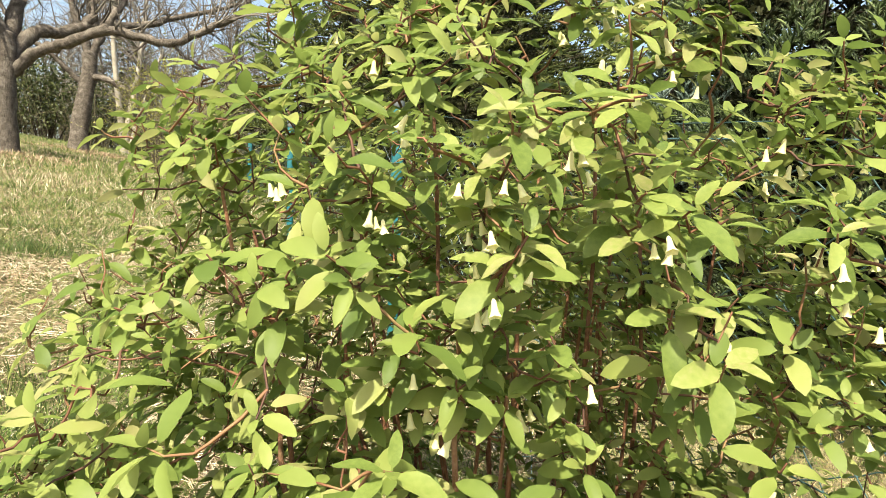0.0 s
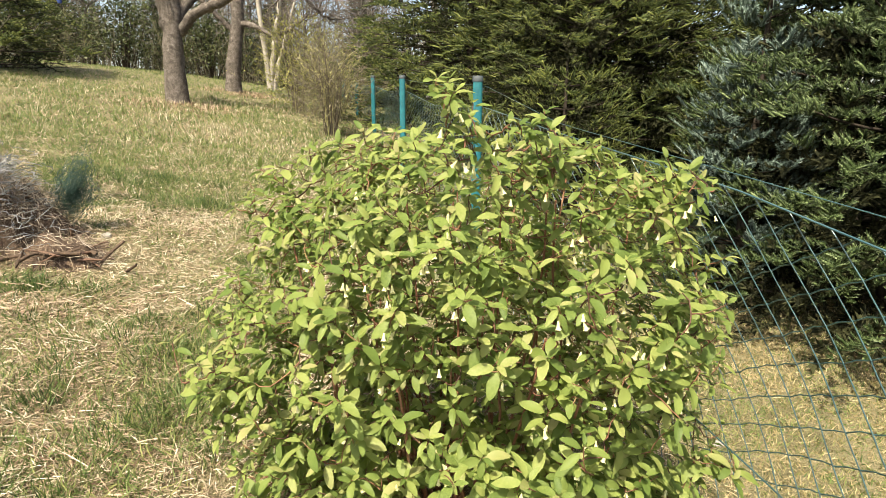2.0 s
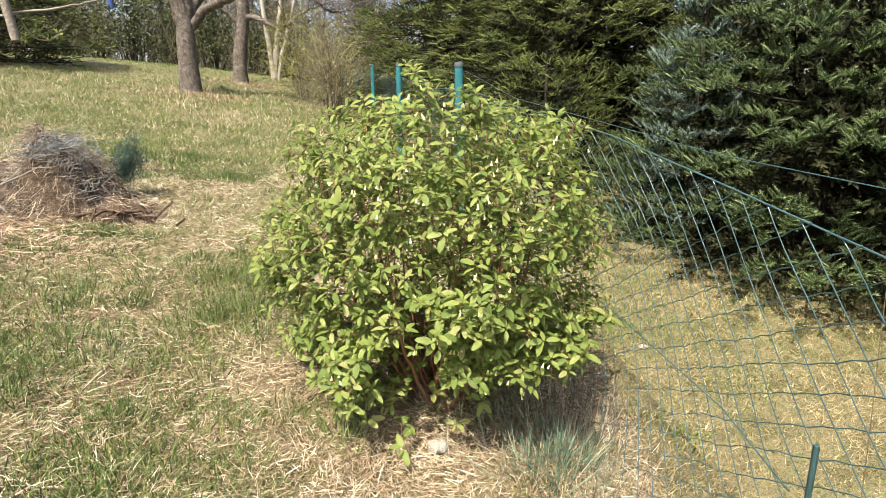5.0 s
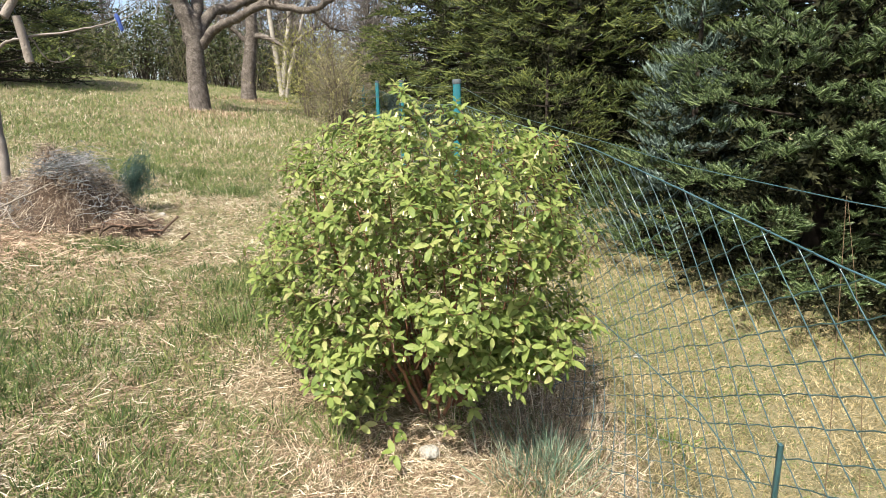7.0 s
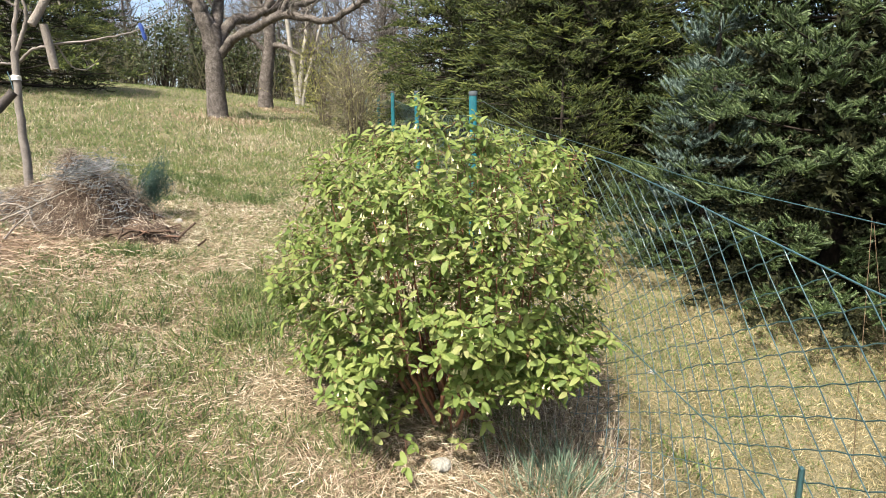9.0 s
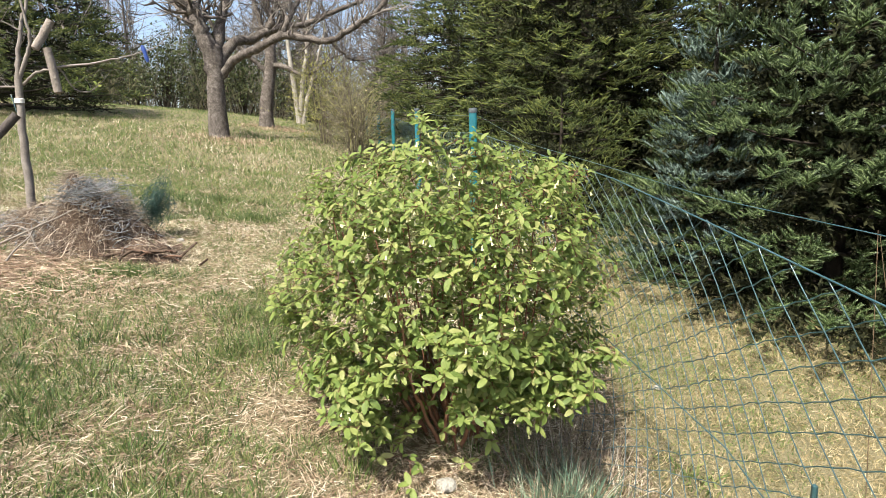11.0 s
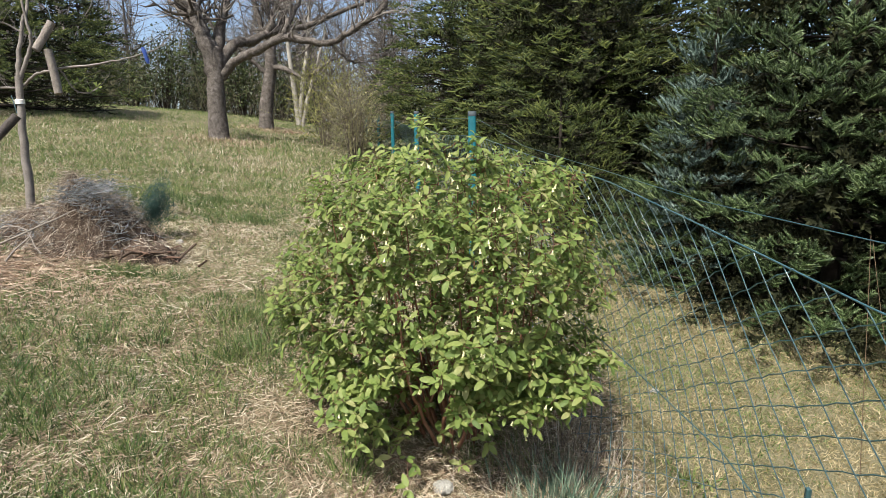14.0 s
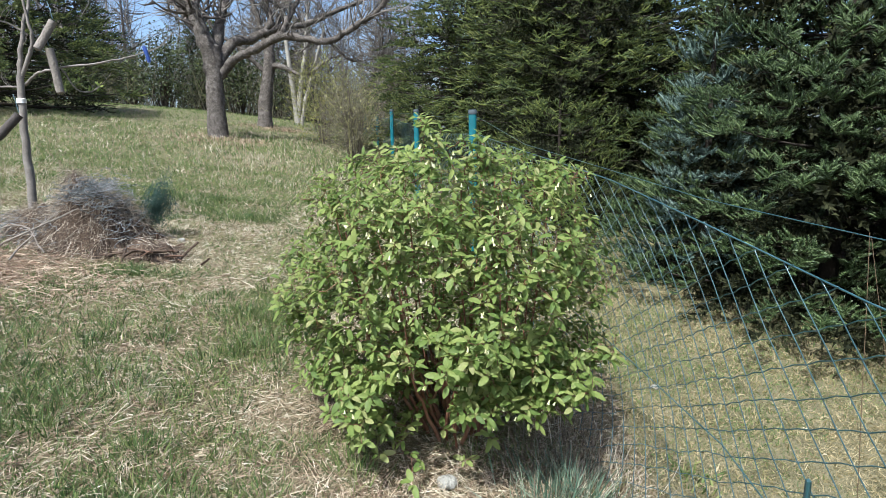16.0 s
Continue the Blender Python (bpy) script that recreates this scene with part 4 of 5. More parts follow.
    for k in range(520):
        upper = k % 3 > 0
        c = np.array([cx + (0.06 if upper else -0.45) + rng.normal() * (0.15 if upper else 0.22), cy - 0.06 + rng.normal() * 0.13, 0])
        c[2] = float(height(c[0], c[1])) + (0.10 + 0.36 * math.exp(-abs((c[0] - cx - 0.05) / 0.24) ** 3) if upper else 0.13) + rng.normal() * 0.035
        a, b = unit(rng.normal(size=3)), unit(rng.normal(size=3))
        r = rng.uniform(0.04, 0.13)
        th = np.linspace(0, rng.uniform(1.5, 4.5), 11)[:, None]
        wires += tube(c + r * (np.cos(th) * a + np.sin(th) * b * 0.8) * [1.3, 1, 0.6] + np.sin(th * 9) * 0.006, 0.0021, 3)
    part("wire_tangle", wires, M_GREYWIRE, heap, "tangle of old grey wire netting", kind="stuff")
    for pts, r in (([(-3.25, 3.45, 0.86), (-2.98, 3.5, 1.0), (-2.75, 3.65, 1.12)], 0.009), ([(-3.05, 3.32, 0.8), (-2.98, 3.5, 0.98), (-2.9, 3.65, 1.1)], 0.007), ([(-3.4, 3.55, 0.95), (-3.1, 3.52, 1.02), (-2.85, 3.4, 0.84)], 0.007)):
        part("stick", tube(smooth_line(pts, 9, 0.006), np.linspace(r, r * 0.5, 9), 6, 0.08), M_LOG, heap, "dry broken stick")
    # a crumpled scrap of netting at the heap's end
    net = []
    cc = np.array([-2.56, 4.30, float(height(-2.56, 4.30)) + 0.27])
    for q in range(330):
        a, e = unit(rng.normal(size=3)), unit(rng.normal(size=3))
        th = np.linspace(0, rng.uniform(1.2, 3.5), 10)[:, None]
        p = (np.cos(th) * a + np.sin(th) * e) * rng.uniform(0.15, 1.0) * [0.15, 0.10, 0.25]
        p[:, 0] += 0.45 * p[:, 2]
        net += tube(cc + p + rng.normal(size=(10, 3)) * 0.008, 0.0012, 3)
    n = 5200
    hx, hy = rng.normal(size=n) * 0.42 - 3.05, rng.normal(size=n) * 0.24 + 3.2
    part("loose_hay", [scatter(STRAW_T, axes(rng.normal(size=(n, 3)) * [1, 0.7, 0.15], rng.normal(size=(n, 3)) + [0, 0, -0.8], np.stack([rng.uniform(0.3, 0.8, n), rng.uniform(0.06, 0.2, n), rng.uniform(0.02, 0.1, n)], -1)), np.stack([hx, hy, height(hx, hy) + rng.uniform(0, 0.06, n)], -1))], M_LOOSE, heap, "tan hay strewn before the heap", kind="stuff")
    single("plastic_netting", net, M_NET, "crumpled scrap of dark green plastic netting", "netting")


# ---- grass ----
def blade_template(bend, kinks=3):
    s = np.linspace(0, 1, kinks + 1)
    v, f = [], []
    for k, a in enumerate(s[:-1]):
        w = 0.5 * (1 - a) ** 0.6
        v += [(-w, a * (1 - 0.3 * bend * a), bend * a * a), (w, a * (1 - 0.3 * bend * a), bend * a * a)]
    v.append((0, 1 - 0.3 * bend, bend))
    for k in range(kinks - 1):
        f += [[2 * k, 2 * k + 1, 2 * k + 3], [2 * k, 2 * k + 3, 2 * k + 2]]
    f.append([2 * kinks - 2, 2 * kinks - 1, 2 * kinks])
    v = np.array(v)
    v[:, 0] *= 0.007
    return v, np.array(f)


STRAW_T = blade_template(0.5, 3)
STRAW_N = blade_template(0.5, 2)
BLADE_T = blade_template(0.55, 2)
BLADE_F = blade_template(0.3, 1)


def patch(x, y, s, seed):
    """Smooth random field over the meadow, about 0 to 1."""
    r = np.random.default_rng(seed)
    out = 0
    for k in range(9):
        a, b, c = r.normal() * s, r.normal() * s, r.uniform(0, 6.28)
        out = out + np.sin(a * x + b * y + c)
    return 0.5 + out / 9


def sow(n, x0, x1, y0, y1):
    return rng.uniform(x0, x1, n), rng.uniform(y0, y1, n)


def greenness(x, y):
    return 0.55 * patch(x, y, 2.6, 3) + 0.45 * patch(x, y, 7.0, 4) - 0.22 * np.exp(-(((x - 0.15) / 0.9) ** 2) - ((y - 1.9) / 0.5) ** 2) + 0.36 * np.exp(-(((x + 1.25) / 0.5) ** 2) - ((y - 1.45) / 0.45) ** 2) + 0.22 * np.exp(-(((x + 2.0) / 0.5) ** 2) - ((y - 2.7) / 0.5) ** 2) - 0.15 * np.exp(-(((x + 0.8) / 0.3) ** 2) - ((y - 2.2) / 0.3) ** 2)


def meadow():
    # near: single blades
    x, y = sow(430000, -7.2, 4.2, 0.0, 7.2)
    keep = (rng.random(len(x)) < np.clip(1.25 - y / 8, 0.3, 1)) & (x > -1.0 - 1.15 * y)
    keep &= (x < 1.36 - 0.246 * (y + 0.55)) | (rng.random(len(x)) < 0.55)
    x, y = x[keep], y[keep]
    g = greenness(x, y)
    u = rng.random(len(x))
    left = np.full(len(x), 0.95)
    beyond = x > 1.36 - 0.246 * (y + 0.55)
    green = (u < np.clip((g - 0.42) * 10.0 + np.where(beyond, 0.3, 0), 0.06, 0.94)) & (rng.random(len(x)) < left)
    for sel, nm, lab in ((green, "green_grass", "short fresh green meadow grass"), (~green & (rng.random(len(x)) < np.where(beyond, 0.015, 0.95)), "dry_grass", "matted straw-coloured dead grass")):
        px, py = x[sel], y[sel]
        n = len(px)
        P = np.stack([px, py, height(px, py) - 0.004], -1)
        tall = rng.uniform(0.5, 1.4, n) * (0.35 + 1.3 * np.clip(greenness(px, py) - 0.2, 0, 1)) * np.where(px > 0.9, 0.6, 1.15)
        if nm == "green_grass":
            D = unit(rng.normal(size=(n, 3)) * 0.55 + [0, 0, 0.8])
            size = np.stack([rng.uniform(0.5, 0.9, n), 0.062 * tall, 0.055 * tall], -1)
            mat, tpl = M_GREEN, BLADE_T
        else:
            az = 7 * patch(px, py, 3.0, 21) + rng.normal(size=n) * 1.0
            D = unit(np.stack([np.cos(az), np.sin(az), 0.15 + 0.28 * rng.normal(size=n)], -1))
            P[:, 2] += rng.uniform(0, 0.022, n)
            size = np.stack([rng.uniform(0.28, 0.62, n), rng.uniform(0.03, 0.085, n), rng.uniform(0.03, 0.12, n)], -1)
            mat, tpl = M_STRAW, STRAW_N
        U = rng.normal(size=(n, 3)) + ([0, 0, 0] if nm == "green_grass" else [0, 0, -0.8])
        single(nm, [scatter(tpl, axes(D, U, size), P)], mat, lab, "grass", kind="stuff")
    # green tussocks
    cx, cy = sow(420, -4.2, -0.45, 0.9, 6.0)
    ok = greenness(cx, cy) > 0.47
    cx, cy = cx[ok], cy[ok]
    k = np.repeat(np.arange(len(cx)), 70)
    n = len(k)
    off = rng.normal(size=(n, 2)) * 0.045
    px, py = cx[k] + off[:, 0], cy[k] + off[:, 1]
    D = np.stack([off[:, 0] * 9 + rng.normal(size=n) * 0.25, off[:, 1] * 9 + rng.normal(size=n) * 0.25, np.ones(n)], -1)
    hh = rng.uniform(0.05, 0.13, n)
    size = np.stack([rng.uniform(0.45, 0.85, n), hh, hh * rng.uniform(0.3, 1.0, n)], -1)
    single("tussock_grass", [scatter(STRAW_N, axes(D, rng.normal(size=(n, 3)), size), np.stack([px, py, height(px, py) - 0.005], -1))], M_TUSSOCK, "dark green tussocks in the short meadow grass", "grass", kind="stuff")
    # combed clumps of long dead grass, grey-white and tan
    for many, mat, lab, seed in ((430, M_STRAW, "combed clumps of long bleached dead grass", 51), (300, M_RUST, "patches of flattened rust-brown dead grass", 52)):
        cx, cy = sow(many * 2, -4.4, 0.95, 0.55, 5.2)
        field = patch(cx, cy, 2.2, seed) + 0.35 * (mat is M_RUST) * (np.exp(-(((cx + 0.15) / 0.7) ** 2) - ((cy - 1.6) / 0.4) ** 2) + np.exp(-(((cx + 1.2) / 0.35) ** 2) - ((cy - 2.2) / 0.3) ** 2))
        ok = np.argsort(-field + rng.normal(size=len(cx)) * 0.12)[:many]
        cx, cy = cx[ok], cy[ok]
        k = np.repeat(np.arange(many), 46)
        n = len(k)
        comb = 6 * patch(cx, cy, 1.4, seed + 5) + rng.normal(size=many) * 0.7
        az = comb[k] + rng.normal(size=n) * 0.55
        px, py = cx[k] + rng.normal(size=n) * 0.055, cy[k] + rng.normal(size=n) * 0.055
        rise = rng.uniform(0.1, 0.55, n) if mat is M_STRAW else rng.uniform(-0.05, 0.25, n)
        D = np.stack([np.cos(az), np.sin(az), rise], -1)
        ln = rng.uniform(0.07, 0.17, n) * (1 if mat is M_STRAW else 0.8)
        size = np.stack([rng.uniform(0.35, 0.7, n), ln, ln * rng.uniform(0.3, 0.9, n)], -1)
        U = rng.normal(size=(n, 3)) * 0.5 + [0, 0, -1]
        single("dry_grass", [scatter(STRAW_T, axes(D, U, size), np.stack([px, py, height(px, py) + rng.uniform(0, 0.02, n)], -1))], mat, lab, "grass", kind="stuff")
    # short turf behind the camera
    px, py = sow(26000, -7, 7, -7, 0.1)
    n = len(px)
    size = np.stack([rng.uniform(0.6, 1.4, n), rng.uniform(0.03, 0.09, n), rng.uniform(0.02, 0.06, n)], -1)
    single("turf", [scatter(BLADE_F, axes(unit(rng.normal(size=(n, 3)) * 0.6 + [0, 0, 0.6]), rng.normal(size=(n, 3)), size), np.stack([px, py, height(px, py) - 0.004], -1))], M_GREEN, "short green turf", "grass", kind="stuff")
    # fine litter of broken straw close to the shrub
    px, py = sow(95000, -2.6, 1.0, 0.9, 3.4)
    n = len(px)
    az = rng.uniform(0, 6.28, n)
    D = np.stack([np.cos(az), np.sin(az), 0.1 + 0.3 * rng.normal(size=n)], -1)
    size = np.stack([rng.uniform(0.18, 0.5, n), rng.uniform(0.025, 0.085, n), rng.uniform(0.01, 0.06, n)], -1)
    P = np.stack([px, py, height(px, py) + rng.uniform(-0.002, 0.02, n)], -1)
    size[:, 2] = size[:, 1] * rng.uniform(0.2, 0.8, n)
    rusty = rng.random(n) < 0.5 + 0.6 * (patch(px, py, 3.0, 33) - 0.5)
    U = rng.normal(size=(n, 3)) * 0.8 + [0, 0, -0.8]
    for sel, mat, lab in ((rusty, M_RUST, "rust-brown dead grass matted over the ground round the shrub"), (~rusty, M_STRAW, "fine broken straw over the ground round the shrub")):
        single("straw_litter", [scatter(STRAW_N, axes(D[sel], U[sel], size[sel]), P[sel])], mat, lab, "straw", kind="stuff")
    # mossy lawn beyond the fence
    px, py = sow(430000, 0.2, 4.4, 0.5, 8.2)
    ok = (px > 1.30 - 0.246 * (py + 0.55)) & (rng.random(len(px)) < np.clip(1.25 - py / 6, 0.25, 1))
    px, py = px[ok], py[ok]
    dull = rng.random(len(px)) < 0.66 - 0.9 * (patch(px, py, 4.0, 31) - 0.5)
    for sel, mat, lab in ((dull, M_THATCH, "short mossy olive thatch of the lawn beyond the fence"), (~dull, M_GREEN, "thin green blades in the lawn beyond the fence")):
        qx, qy = px[sel], py[sel]
        n = len(qx)
        D = unit(rng.normal(size=(n, 3)) * [0.9, 0.9, 0.5] + [0, 0, 0.35])
        far = 1 + qy / 6
        size = np.stack([rng.uniform(0.3, 0.7, n) * far, rng.uniform(0.015, 0.04, n) * far, rng.uniform(0.01, 0.04, n)], -1)
        single("lawn_grass", [scatter(BLADE_F, axes(D, rng.normal(size=(n, 3)), size), np.stack([qx, qy, height(qx, qy) - 0.003], -1))], mat, lab, "grass", kind="stuff")
    # fine straw in the middle distance
    px, py = sow(40000, -5.5, 1.0, 3.2, 7.6)
    n = len(px)
    az = rng.uniform(0, 6.28, n)
    D = np.stack([np.cos(az), np.sin(az), 0.2 + 0.35 * rng.normal(size=n)], -1)
    size = np.stack([rng.uniform(0.4, 0.9, n), rng.uniform(0.03, 0.08, n), rng.uniform(0.01, 0.07, n)], -1)
    single("straw_litter", [scatter(BLADE_F, axes(D, rng.normal(size=(n, 3)) + [0, 0, -0.6], size), np.stack([px, py, height(px, py) + rng.uniform(-0.002, 0.02, n)], -1))], M_STRAW, "fine pale straw lying in the meadow", "straw", kind="stuff")
    # short green blades among it
    px, py = sow(75000, -6.0, 1.0, 3.0, 8.0)
    ok = np.hypot((px + 2.9) / 1.1, (py - 3.8) / 0.6) > 1
    px, py = px[ok], py[ok]
    n = len(px)
    size = np.stack([rng.uniform(0.5, 1.1, n), rng.uniform(0.025, 0.065, n), rng.uniform(0.01, 0.05, n)], -1)
    single("green_grass", [scatter(BLADE_F, axes(unit(rng.normal(size=(n, 3)) * 0.6 + [0, 0, 0.6]), rng.normal(size=(n, 3)), size), np.stack([px, py, height(px, py) - 0.003], -1))], M_GREEN, "thin spring grass in the open meadow", "grass", kind="stuff")
    # mixed blades up the open slope
    px, py = sow(260000, -13, 1.0, 3.2, 13)
    ok = (px > -0.95 * py - 1) & (rng.random(len(px)) < np.clip(1.6 - py / 9, 0.2, 1) * np.clip((py - 3.2) / 1.8, 0, 1)) & (np.hypot((px + 2.9) / 0.9, (py - 3.9) / 0.5) > 1)
    px, py = px[ok], py[ok]
    pale = rng.random(len(px)) < 0.42 - 0.5 * (greenness(px, py) - 0.5)
    for sel, nm, mat, lab in ((pale, "dry_grass", M_STRAW, "pale dead blades on the open slope"), (~pale, "green_grass", M_GREEN, "fresh green blades on the open slope")):
        qx, qy = px[sel], py[sel]
        n = len(qx)
        far = 0.7 + qy / 11
        size = np.stack([rng.uniform(0.5, 1.1, n) * far, rng.uniform(0.035, 0.08, n) * far, rng.uniform(0.01, 0.05, n)], -1)
        single(nm, [scatter(BLADE_F, axes(unit(rng.normal(size=(n, 3)) * 0.7 + [0, 0, 0.5]), rng.normal(size=(n, 3)), size), np.stack([qx, qy, height(qx, qy) - 0.003], -1))], mat, lab, "grass", kind="stuff")
    # farther off: coarser blades
    x, y = sow(330000, -24, 4, 6.8, 30)
    keep = (rng.random(len(x)) < np.clip(11 / (y + 3), 0.2, 1)) & (x > -0.95 * y - 3) & (x < 3.5)
    x, y = x[keep], y[keep]
    g = greenness(x, y)
    green = rng.random(len(x)) < np.clip((g - 0.05) * 2.6, 0.5, 0.97)
    for sel, nm, mat, lab in ((green, "green_grass", M_GREEN, "green grass farther up the meadow"), (~green, "dry_grass", M_STRAW, "dry grass farther up the meadow")):
        px, py = x[sel], y[sel]
        n = len(px)
        P = np.stack([px, py, height(px, py) - 0.004], -1)
        D = unit(rng.normal(size=(n, 3)) * 0.6 + [0, 0, 0.75 if nm == "green_grass" else 0.35])
        size = np.stack([rng.uniform(1.0, 2.2, n) * (1.0 if nm == "green_grass" else 0.55), rng.uniform(0.04, 0.10, n), rng.uniform(0.02, 0.08, n)], -1)
        single(nm, [scatter(BLADE_F, axes(D, rng.normal(size=(n, 3)), size), P)], mat, lab, "grass", kind="stuff")


def tuft(x, y, n, tall, spread, mat, label, lean=0.5, wide=0.8):
    px, py = x + rng.normal(size=n) * spread, y + rng.normal(size=n) * spread
    P = np.stack([px, py, height(px, py) - 0.01], -1)
    D = np.stack([(px - x) / spread * 0.25 + rng.normal(size=n) * lean * 0.5, (py - y) / spread * 0.25 + rng.normal(size=n) * lean * 0.5, np.ones(n)], -1)
    h = tall * rng.uniform(0.5, 1.15, n)
    size = np.stack([wide * rng.uniform(0.6, 1.2, n), h, h * rng.uniform(0.2, 0.9, n)], -1)
    return single("grass_tuft", [scatter(STRAW_T, axes(D, rng.normal(size=(n, 3)), size), P)], mat, label, "grass tuft", "grass tufts", kind="stuff")


hay_heap()
meadow()
tuft(0.52, 2.04, 230, 0.25, 0.10, M_BLUEGRASS, "tuft of long blue-green grass beside the shrub", 0.5, 0.9)
tuft(0.61, 2.12, 150, 0.22, 0.07, M_BLUEGRASS, "tuft of long blue-green grass beside the shrub", 0.6, 0.9)
tuft(-1.02, 2.72, 190, 0.16, 0.08, M_TUSSOCK, "tuft of green grass in the meadow", 0.6)
tuft(-1.15, 3.1, 140, 0.13, 0.09, M_TUSSOCK, "tuft of green grass in the meadow", 0.6)
tuft(-0.35, 1.95, 120, 0.17, 0.06, M_GREEN, "tuft of green grass at the shrub's foot", 0.5)
tuft(0.62, 2.32, 160, 0.27, 0.15, M_HAY, "stand of dry grass stalks by the fence", 0.4, 0.55)
tuft(0.66, 2.4, 180, 0.26, 0.17, M_HAY, "stand of dry grass stalks by the fence", 0.5, 0.55)
tuft(-0.25, 1.85, 420, 0.13, 0.22, M_RUST, "dry matted grass before the shrub", 1.6, 0.5)
tuft(0.05, 1.62, 300, 0.09, 0.22, M_STRAW, "dry matted grass before the shrub", 1.6, 0.5)
tuft(0.78, 2.1, 260, 0.15, 0.16, M_STRAW, "stand of dry grass stalks by the fence", 0.8, 0.42)
tuft(0.75, 2.05, 160, 0.22, 0.15, M_HAY, "stand of dry grass stalks by the fence", 0.4, 0.42)
tuft(1.25, 2.45, 130, 0.07, 0.07, M_GREEN, "patch of bright green herbs beyond the fence", 1.0, 1.6)
tuft(0.30, 2.1, 90, 0.24, 0.16, M_HAY, "dry grass stalks under the shrub", 0.5, 0.55)
tuft(0.72, 1.75, 110, 0.24, 0.14, M_HAY, "dry grass stalks by the fence", 0.6, 0.55)
tuft(-0.15, 1.75, 240, 0.10, 0.16, M_RUST, "dry matted grass before the shrub", 1.4, 0.6)


for x, y, n, tall, spread in ((-1.78, 2.0, 380, 0.13, 0.12), (-0.95, 1.35, 260, 0.10, 0.11), (-1.66, 1.86, 420, 0.13, 0.13), (-1.5, 2.1, 260, 0.12, 0.10), (-1.05, 1.52, 300, 0.10, 0.12), (-1.3, 1.42, 320, 0.11, 0.13), (-1.9, 2.45, 300, 0.11, 0.14), (-0.72, 1.55, 160, 0.09, 0.09), (-1.25, 2.5, 160, 0.11, 0.08), (-2.0, 3.1, 220, 0.09, 0.13)):
    tuft(x, y, n, tall, spread, M_TUSSOCK, "thick tussock of dark green grass in the meadow", 0.9, 0.8)

for x, y, n, spread in ((-5.25, 10.95, 900, 0.42), (-4.7, 10.8, 500, 0.35), (-6.0, 15.3, 700, 0.5), (-5.4, 15.4, 400, 0.4)):
    tuft(x, y, n, 0.12, spread, M_LOOSE, "tan dead leaves and grass round the fruit tree's foot", 2.2, 2.2)


def stone(x, y, r, label, seed):
    bm = bmesh.new()
    bmesh.ops.create_icosphere(bm, subdivisions=3, radius=1)
    z = float(height(x, y))
    for v in bm.verts:
        k = 1 + 0.28 * noise.noise(v.co * 1.4 + Vector((seed, 0, 0))) + 0.09 * noise.noise(v.co * 4 + Vector((0, seed, 0)))
        v.co = Vector((x + v.co.x * k * r * 1.2, y + v.co.y * k * r, z + v.co.z * k * r * 0.75 + r * 0.35))
    me = bpy.data.meshes.new("stone")
    bm.to_mesh(me)
    bm.free()
    single("stone", me, M_ROCK, label, "stone")


stone(0.04, 2.03, 0.038, "pale grey limestone lying at the shrub's foot", 1)
stone(1.30, 3.32, 0.022, "small pale stone in the grass beyond the fence", 2)
stone(-2.36, 4.28, 0.03, "pale stone beside the hay heap", 3)
stone(-0.50, 2.62, 0.06, "grey stone half hidden behind the shrub", 4)

for pts, r in (([(1.175, 1.15, -0.12), (1.15, 1.17, 0.60), (1.12, 1.2, 1.30)], 0.0016), ([(1.26, 1.12, -0.12), (1.20, 1.15, 0.75), (1.125, 1.2, 1.29)], 0.0013)):
    single("dry_stalk", tube(smooth_line(pts, 12, 0.001), np.linspace(r, r * 0.45, 12), 5), M_STRAW, "tall thin dry grass stalk by the fence", "stalk", "dry stalks")

# ---- distance ----
TW = tube(smooth_line([(0, 0, 0), (0.03, 0.35, 0.01), (-0.02, 0.7, 0.05), (0.04, 1, 0.12)], 4), np.linspace(0.012, 0.002, 4), 3)[0]


def far_woods(name, n_trunk, x0, x1, y0, y1, tall, mat, label, twigs, seed, lean=0.05, stout=1.0, reach=1.0):
    r = np.random.default_rng(seed)
    x, y = r.uniform(x0, x1, n_trunk), r.uniform(y0, y1, n_trunk)
    z = height(x, y)
    h = tall * r.uniform(0.55, 1.1, n_trunk)
    D = np.stack([r.normal(size=n_trunk) * lean, r.normal(size=n_trunk) * lean, np.ones(n_trunk)], -1)
    wide = h * r.uniform(0.5, 1.3, n_trunk) * stout
    chunks = [scatter(TW, axes(D, r.normal(size=(n_trunk, 3)), np.stack([wide, h, wide], -1)), np.stack([x, y, z - 0.2], -1))]
    k = r.integers(0, n_trunk, twigs)
    s = r.uniform(0.12, 0.97, twigs)
    P = np.stack([x[k], y[k], z[k] - 0.2], -1) + D[k] * (h[k] * s)[:, None]
    T = unit(r.normal(size=(twigs, 3)) * [1, 1, 0.5] + [0, 0, 0.75])
    ln = h[k] * r.uniform(0.12, 0.34, twigs) * (1.15 - 0.6 * s) * reach
    w = ln * r.uniform(0.5, 1.1, twigs) * min(1, stout * 1.4)
    chunks.append(scatter(TW, axes(T, r.normal(size=(twigs, 3)), np.stack([w, ln, w], -1)), P))
    return single(name, chunks, mat, label, "woods", kind="stuff")


far_woods("bare_woods", 95, -40, 2, 24, 36, 10, M_FARTWIG, "leafless brown woodland at the meadow's upper edge", 15000, 1, 0.07, 0.7)
far_woods("bare_woods", 130, -75, 25, 38, 70, 12, M_FARTWIG, "leafless brown woodland farther off", 5000, 2, 0.06, 0.7)
far_woods("undergrowth", 1300, -36, -2, 22.5, 28, 2.8, M_BRUSH, "brown and olive undergrowth along the woodland's edge", 8000, 3, 0.28, 0.55, 1.5)


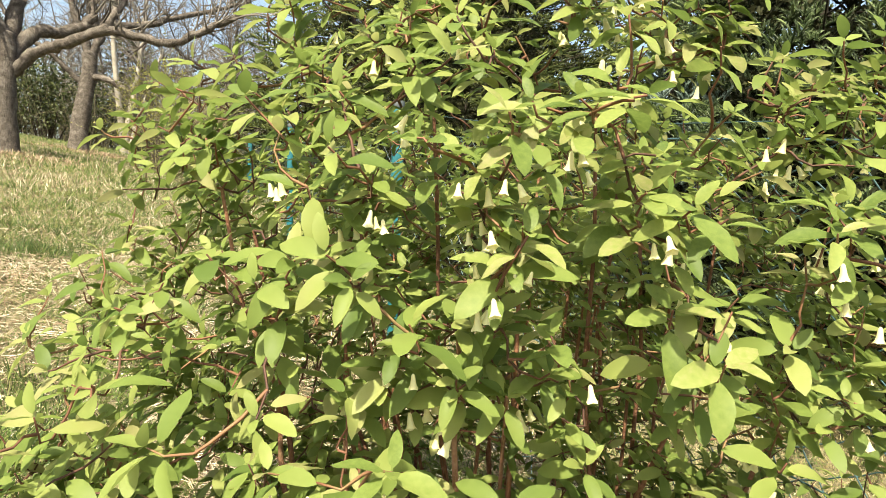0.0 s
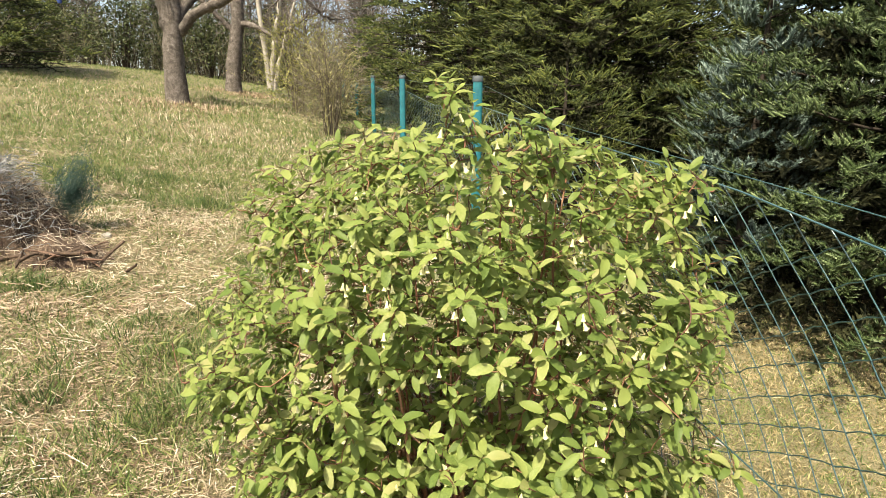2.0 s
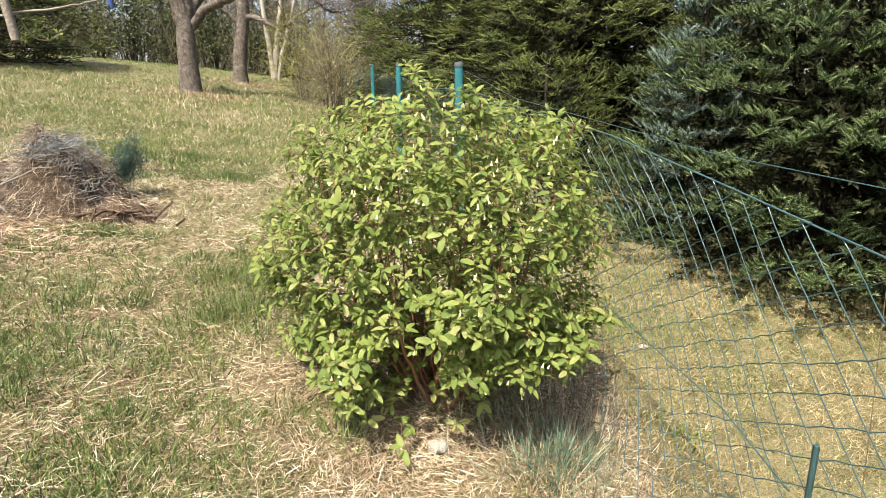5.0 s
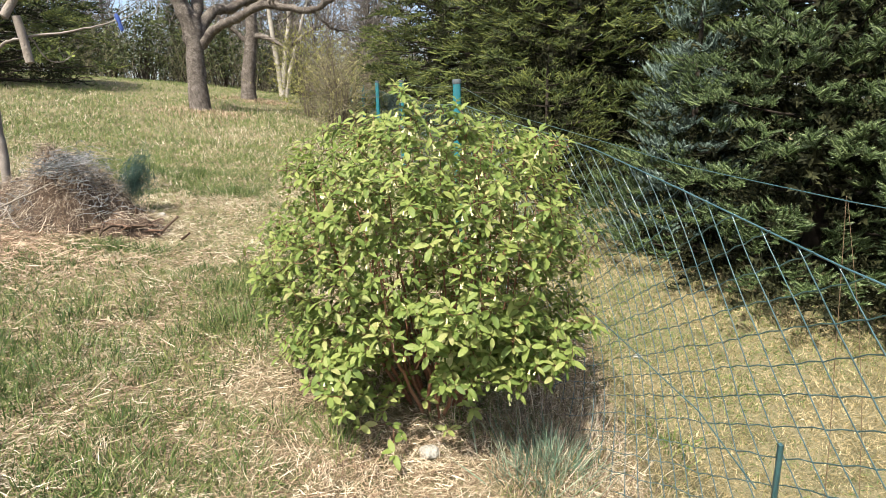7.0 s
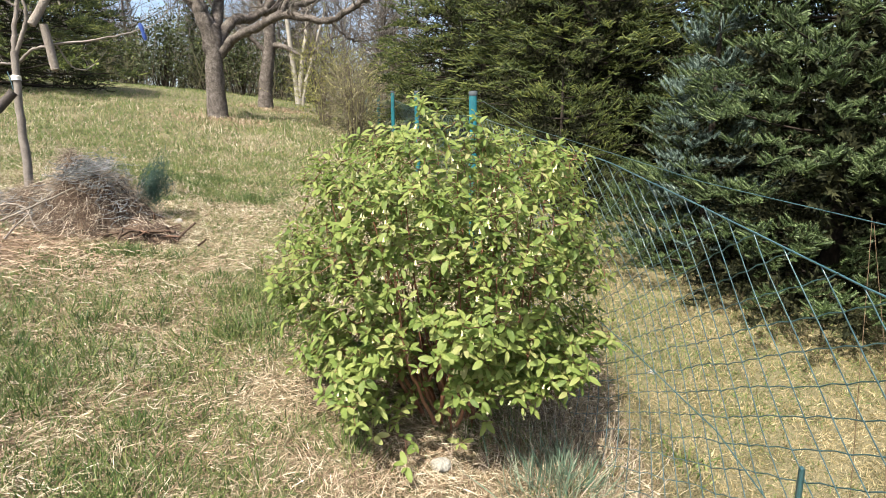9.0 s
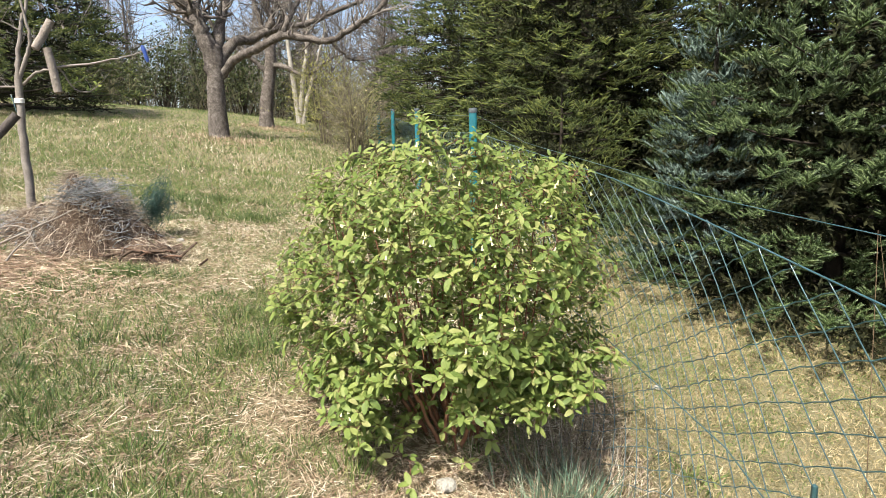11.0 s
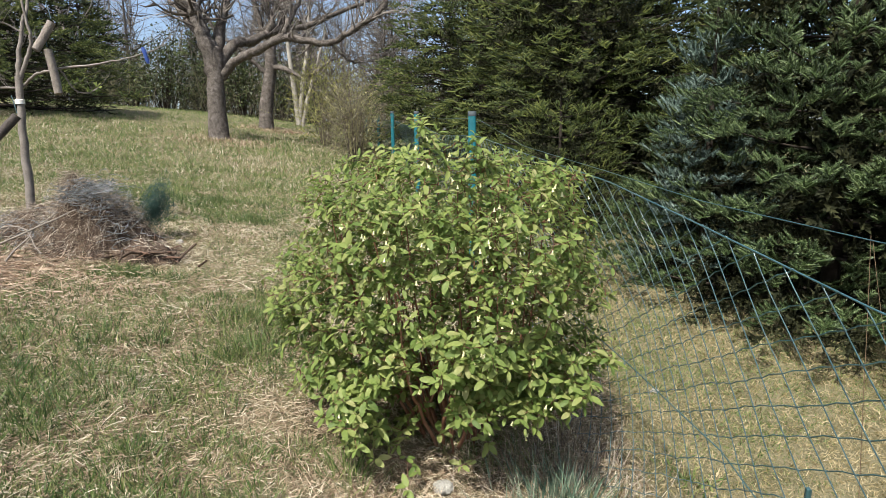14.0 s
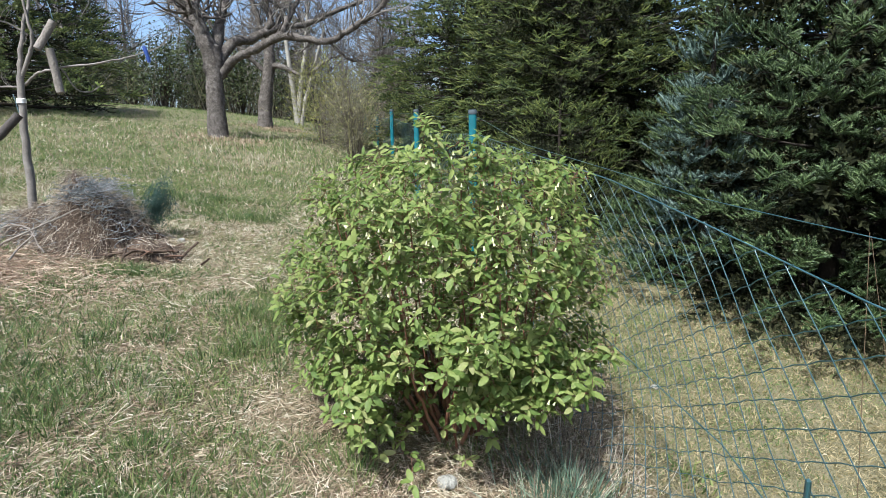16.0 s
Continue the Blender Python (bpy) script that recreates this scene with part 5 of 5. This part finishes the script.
def twig_bush(x, y, wide, tall, twigs, buds, bud_mat, label, seed):
    """A fine-twigged bush: stems from one foot, twigs all through an egg-shaped crown, small opening leaves on them."""
    r = np.random.default_rng(seed)
    z = float(height(x, y))
    bush = thing("budding_bush", x, y, z, label, "bush", "budding bushes")
    wood = []
    for k in range(26):
        a, t = r.uniform(0, 6.28), r.uniform(0.55, 1.0)
        end = np.array([x + wide * r.uniform(0.2, 0.95) * math.cos(a), y + wide * r.uniform(0.2, 0.95) * math.sin(a), z + tall * t])
        foot = np.array([x + 0.08 * math.cos(a), y + 0.08 * math.sin(a), z - 0.05])
        wood += tube(smooth_line([foot, foot * 0.55 + end * 0.45 + [0, 0, 0.12 * tall], end], 8, 0.01), np.linspace(0.012, 0.003, 8), 4)
    part("stem_wood", wood, M_BUDTWIG, bush, kind="stuff")
    q = unit(r.normal(size=(twigs, 3))) * (r.random((twigs, 1)) ** 0.45) * (1 + 0.25 * r.normal(size=(twigs, 1)) ** 2 * 0.4)
    P = np.array([x, y, z + 0.52 * tall]) + q * [wide, wide, 0.5 * tall]
    D = unit(q * [1, 1, 0.6] + r.normal(size=(twigs, 3)) * 0.45 + [0, 0, 0.55])
    ln = r.uniform(0.12, 0.34, twigs)
    part("twig_mass", [scatter(TW, axes(D, r.normal(size=(twigs, 3)), np.stack([ln * 1.2, ln, ln * 1.2], -1)), P)], M_BUDTWIG, bush, kind="stuff")
    k = r.integers(0, twigs, buds)
    size = np.stack([r.uniform(2.2, 4.5, buds), r.uniform(0.03, 0.06, buds), r.uniform(0.01, 0.03, buds)], -1)
    part("bud_foliage", [scatter(BLADE_F, axes(r.normal(size=(buds, 3)), r.normal(size=(buds, 3)), size), P[k] + D[k] * (ln[k] * r.random(buds))[:, None])], bud_mat, bush, "opening yellow-green leaves", kind="stuff")
    return bush


twig_bush(-2.2, 9.9, 0.45, 1.4, 1500, 900, M_BUDTWIG, "grey twiggy bush with hardly opened buds by the fence", 41)
twig_bush(-3.6, 12.9, 0.7, 2.0, 1300, 4200, M_BUD, "bush in yellow-green first leaf behind the bare one", 42)
twig_bush(-2.75, 12.2, 0.5, 1.7, 1000, 1500, M_BUD, "thin bush with yellow-green buds along the fence", 43)
place_copy(far_spruce, -9.5, 29, 3.5, 1.1)
place_copy(far_spruce, -19.0, 26, 5.1, 1.4, "dark spruce at the woodland's edge")
place_copy(far_spruce, -5.2, 31, 1.9, 1.05)


def leafy_thicket(x, y, wide, tall, leaves, label, seed):
    """An evergreen bush: bent stems under an uneven mass of leaf clumps."""
    r = np.random.default_rng(seed)
    z = float(height(x, y))
    bush = thing("evergreen_bush", x, y, z, label, "bush", "evergreen bushes at the woodland's edge")
    wood, clumps = [], []
    for _ in range(22):
        a, t = r.uniform(0, 6.28), r.uniform(0.3, 1.0)
        reach = wide * r.uniform(0.25, 1.0) * math.sqrt(max(0.1, 1.1 - t))
        end = np.array([x + reach * math.cos(a), y + 0.7 * reach * math.sin(a), z + tall * t])
        foot = np.array([x + 0.3 * reach * math.cos(a), y + 0.3 * reach * math.sin(a), z - 0.1])
        wood += tube(smooth_line([foot, (foot + end) / 2 + [0, 0, 0.1], end], 6, 0.02), np.linspace(0.03, 0.008, 6), 4)
        clumps += [end, (foot + end) / 2 + r.normal(size=3) * 0.2, end + r.normal(size=3) * 0.25]
    part("stem_wood", wood, M_DARKBARK, bush, kind="stuff")
    c = np.array(clumps)[r.integers(0, len(clumps), leaves)]
    P = c + r.normal(size=(leaves, 3)) * [0.30, 0.28, 0.24] * (tall / 2.6)
    P[:, 2] = np.maximum(P[:, 2], height(P[:, 0], P[:, 1]) + 0.03)
    size = np.stack([r.uniform(7, 14, leaves), r.uniform(0.07, 0.15, leaves), r.uniform(0.01, 0.05, leaves)], -1)
    part("foliage", [scatter(BLADE_T, axes(r.normal(size=(leaves, 3)), r.normal(size=(leaves, 3)), size), P)], M_IVY, bush, kind="stuff")


THICKET = "dark olive evergreen bush at the woodland's edge"
for k, (x, y, wide, tall, many) in enumerate(((-13.4, 23.0, 1.5, 2.9, 3000), (-12.2, 24.6, 1.3, 2.0, 1800), (-10.3, 23.4, 1.4, 2.6, 2600), (-9.0, 24.0, 1.1, 2.2, 1700), (-15.6, 24.2, 1.2, 1.8, 1500), (-17.8, 25.0, 1.6, 2.6, 2200), (-7.2, 23.6, 1.0, 1.8, 1300), (-21.5, 24.5, 1.8, 2.8, 2200))):
    leafy_thicket(x, y, wide, tall, many, THICKET, 60 + k)
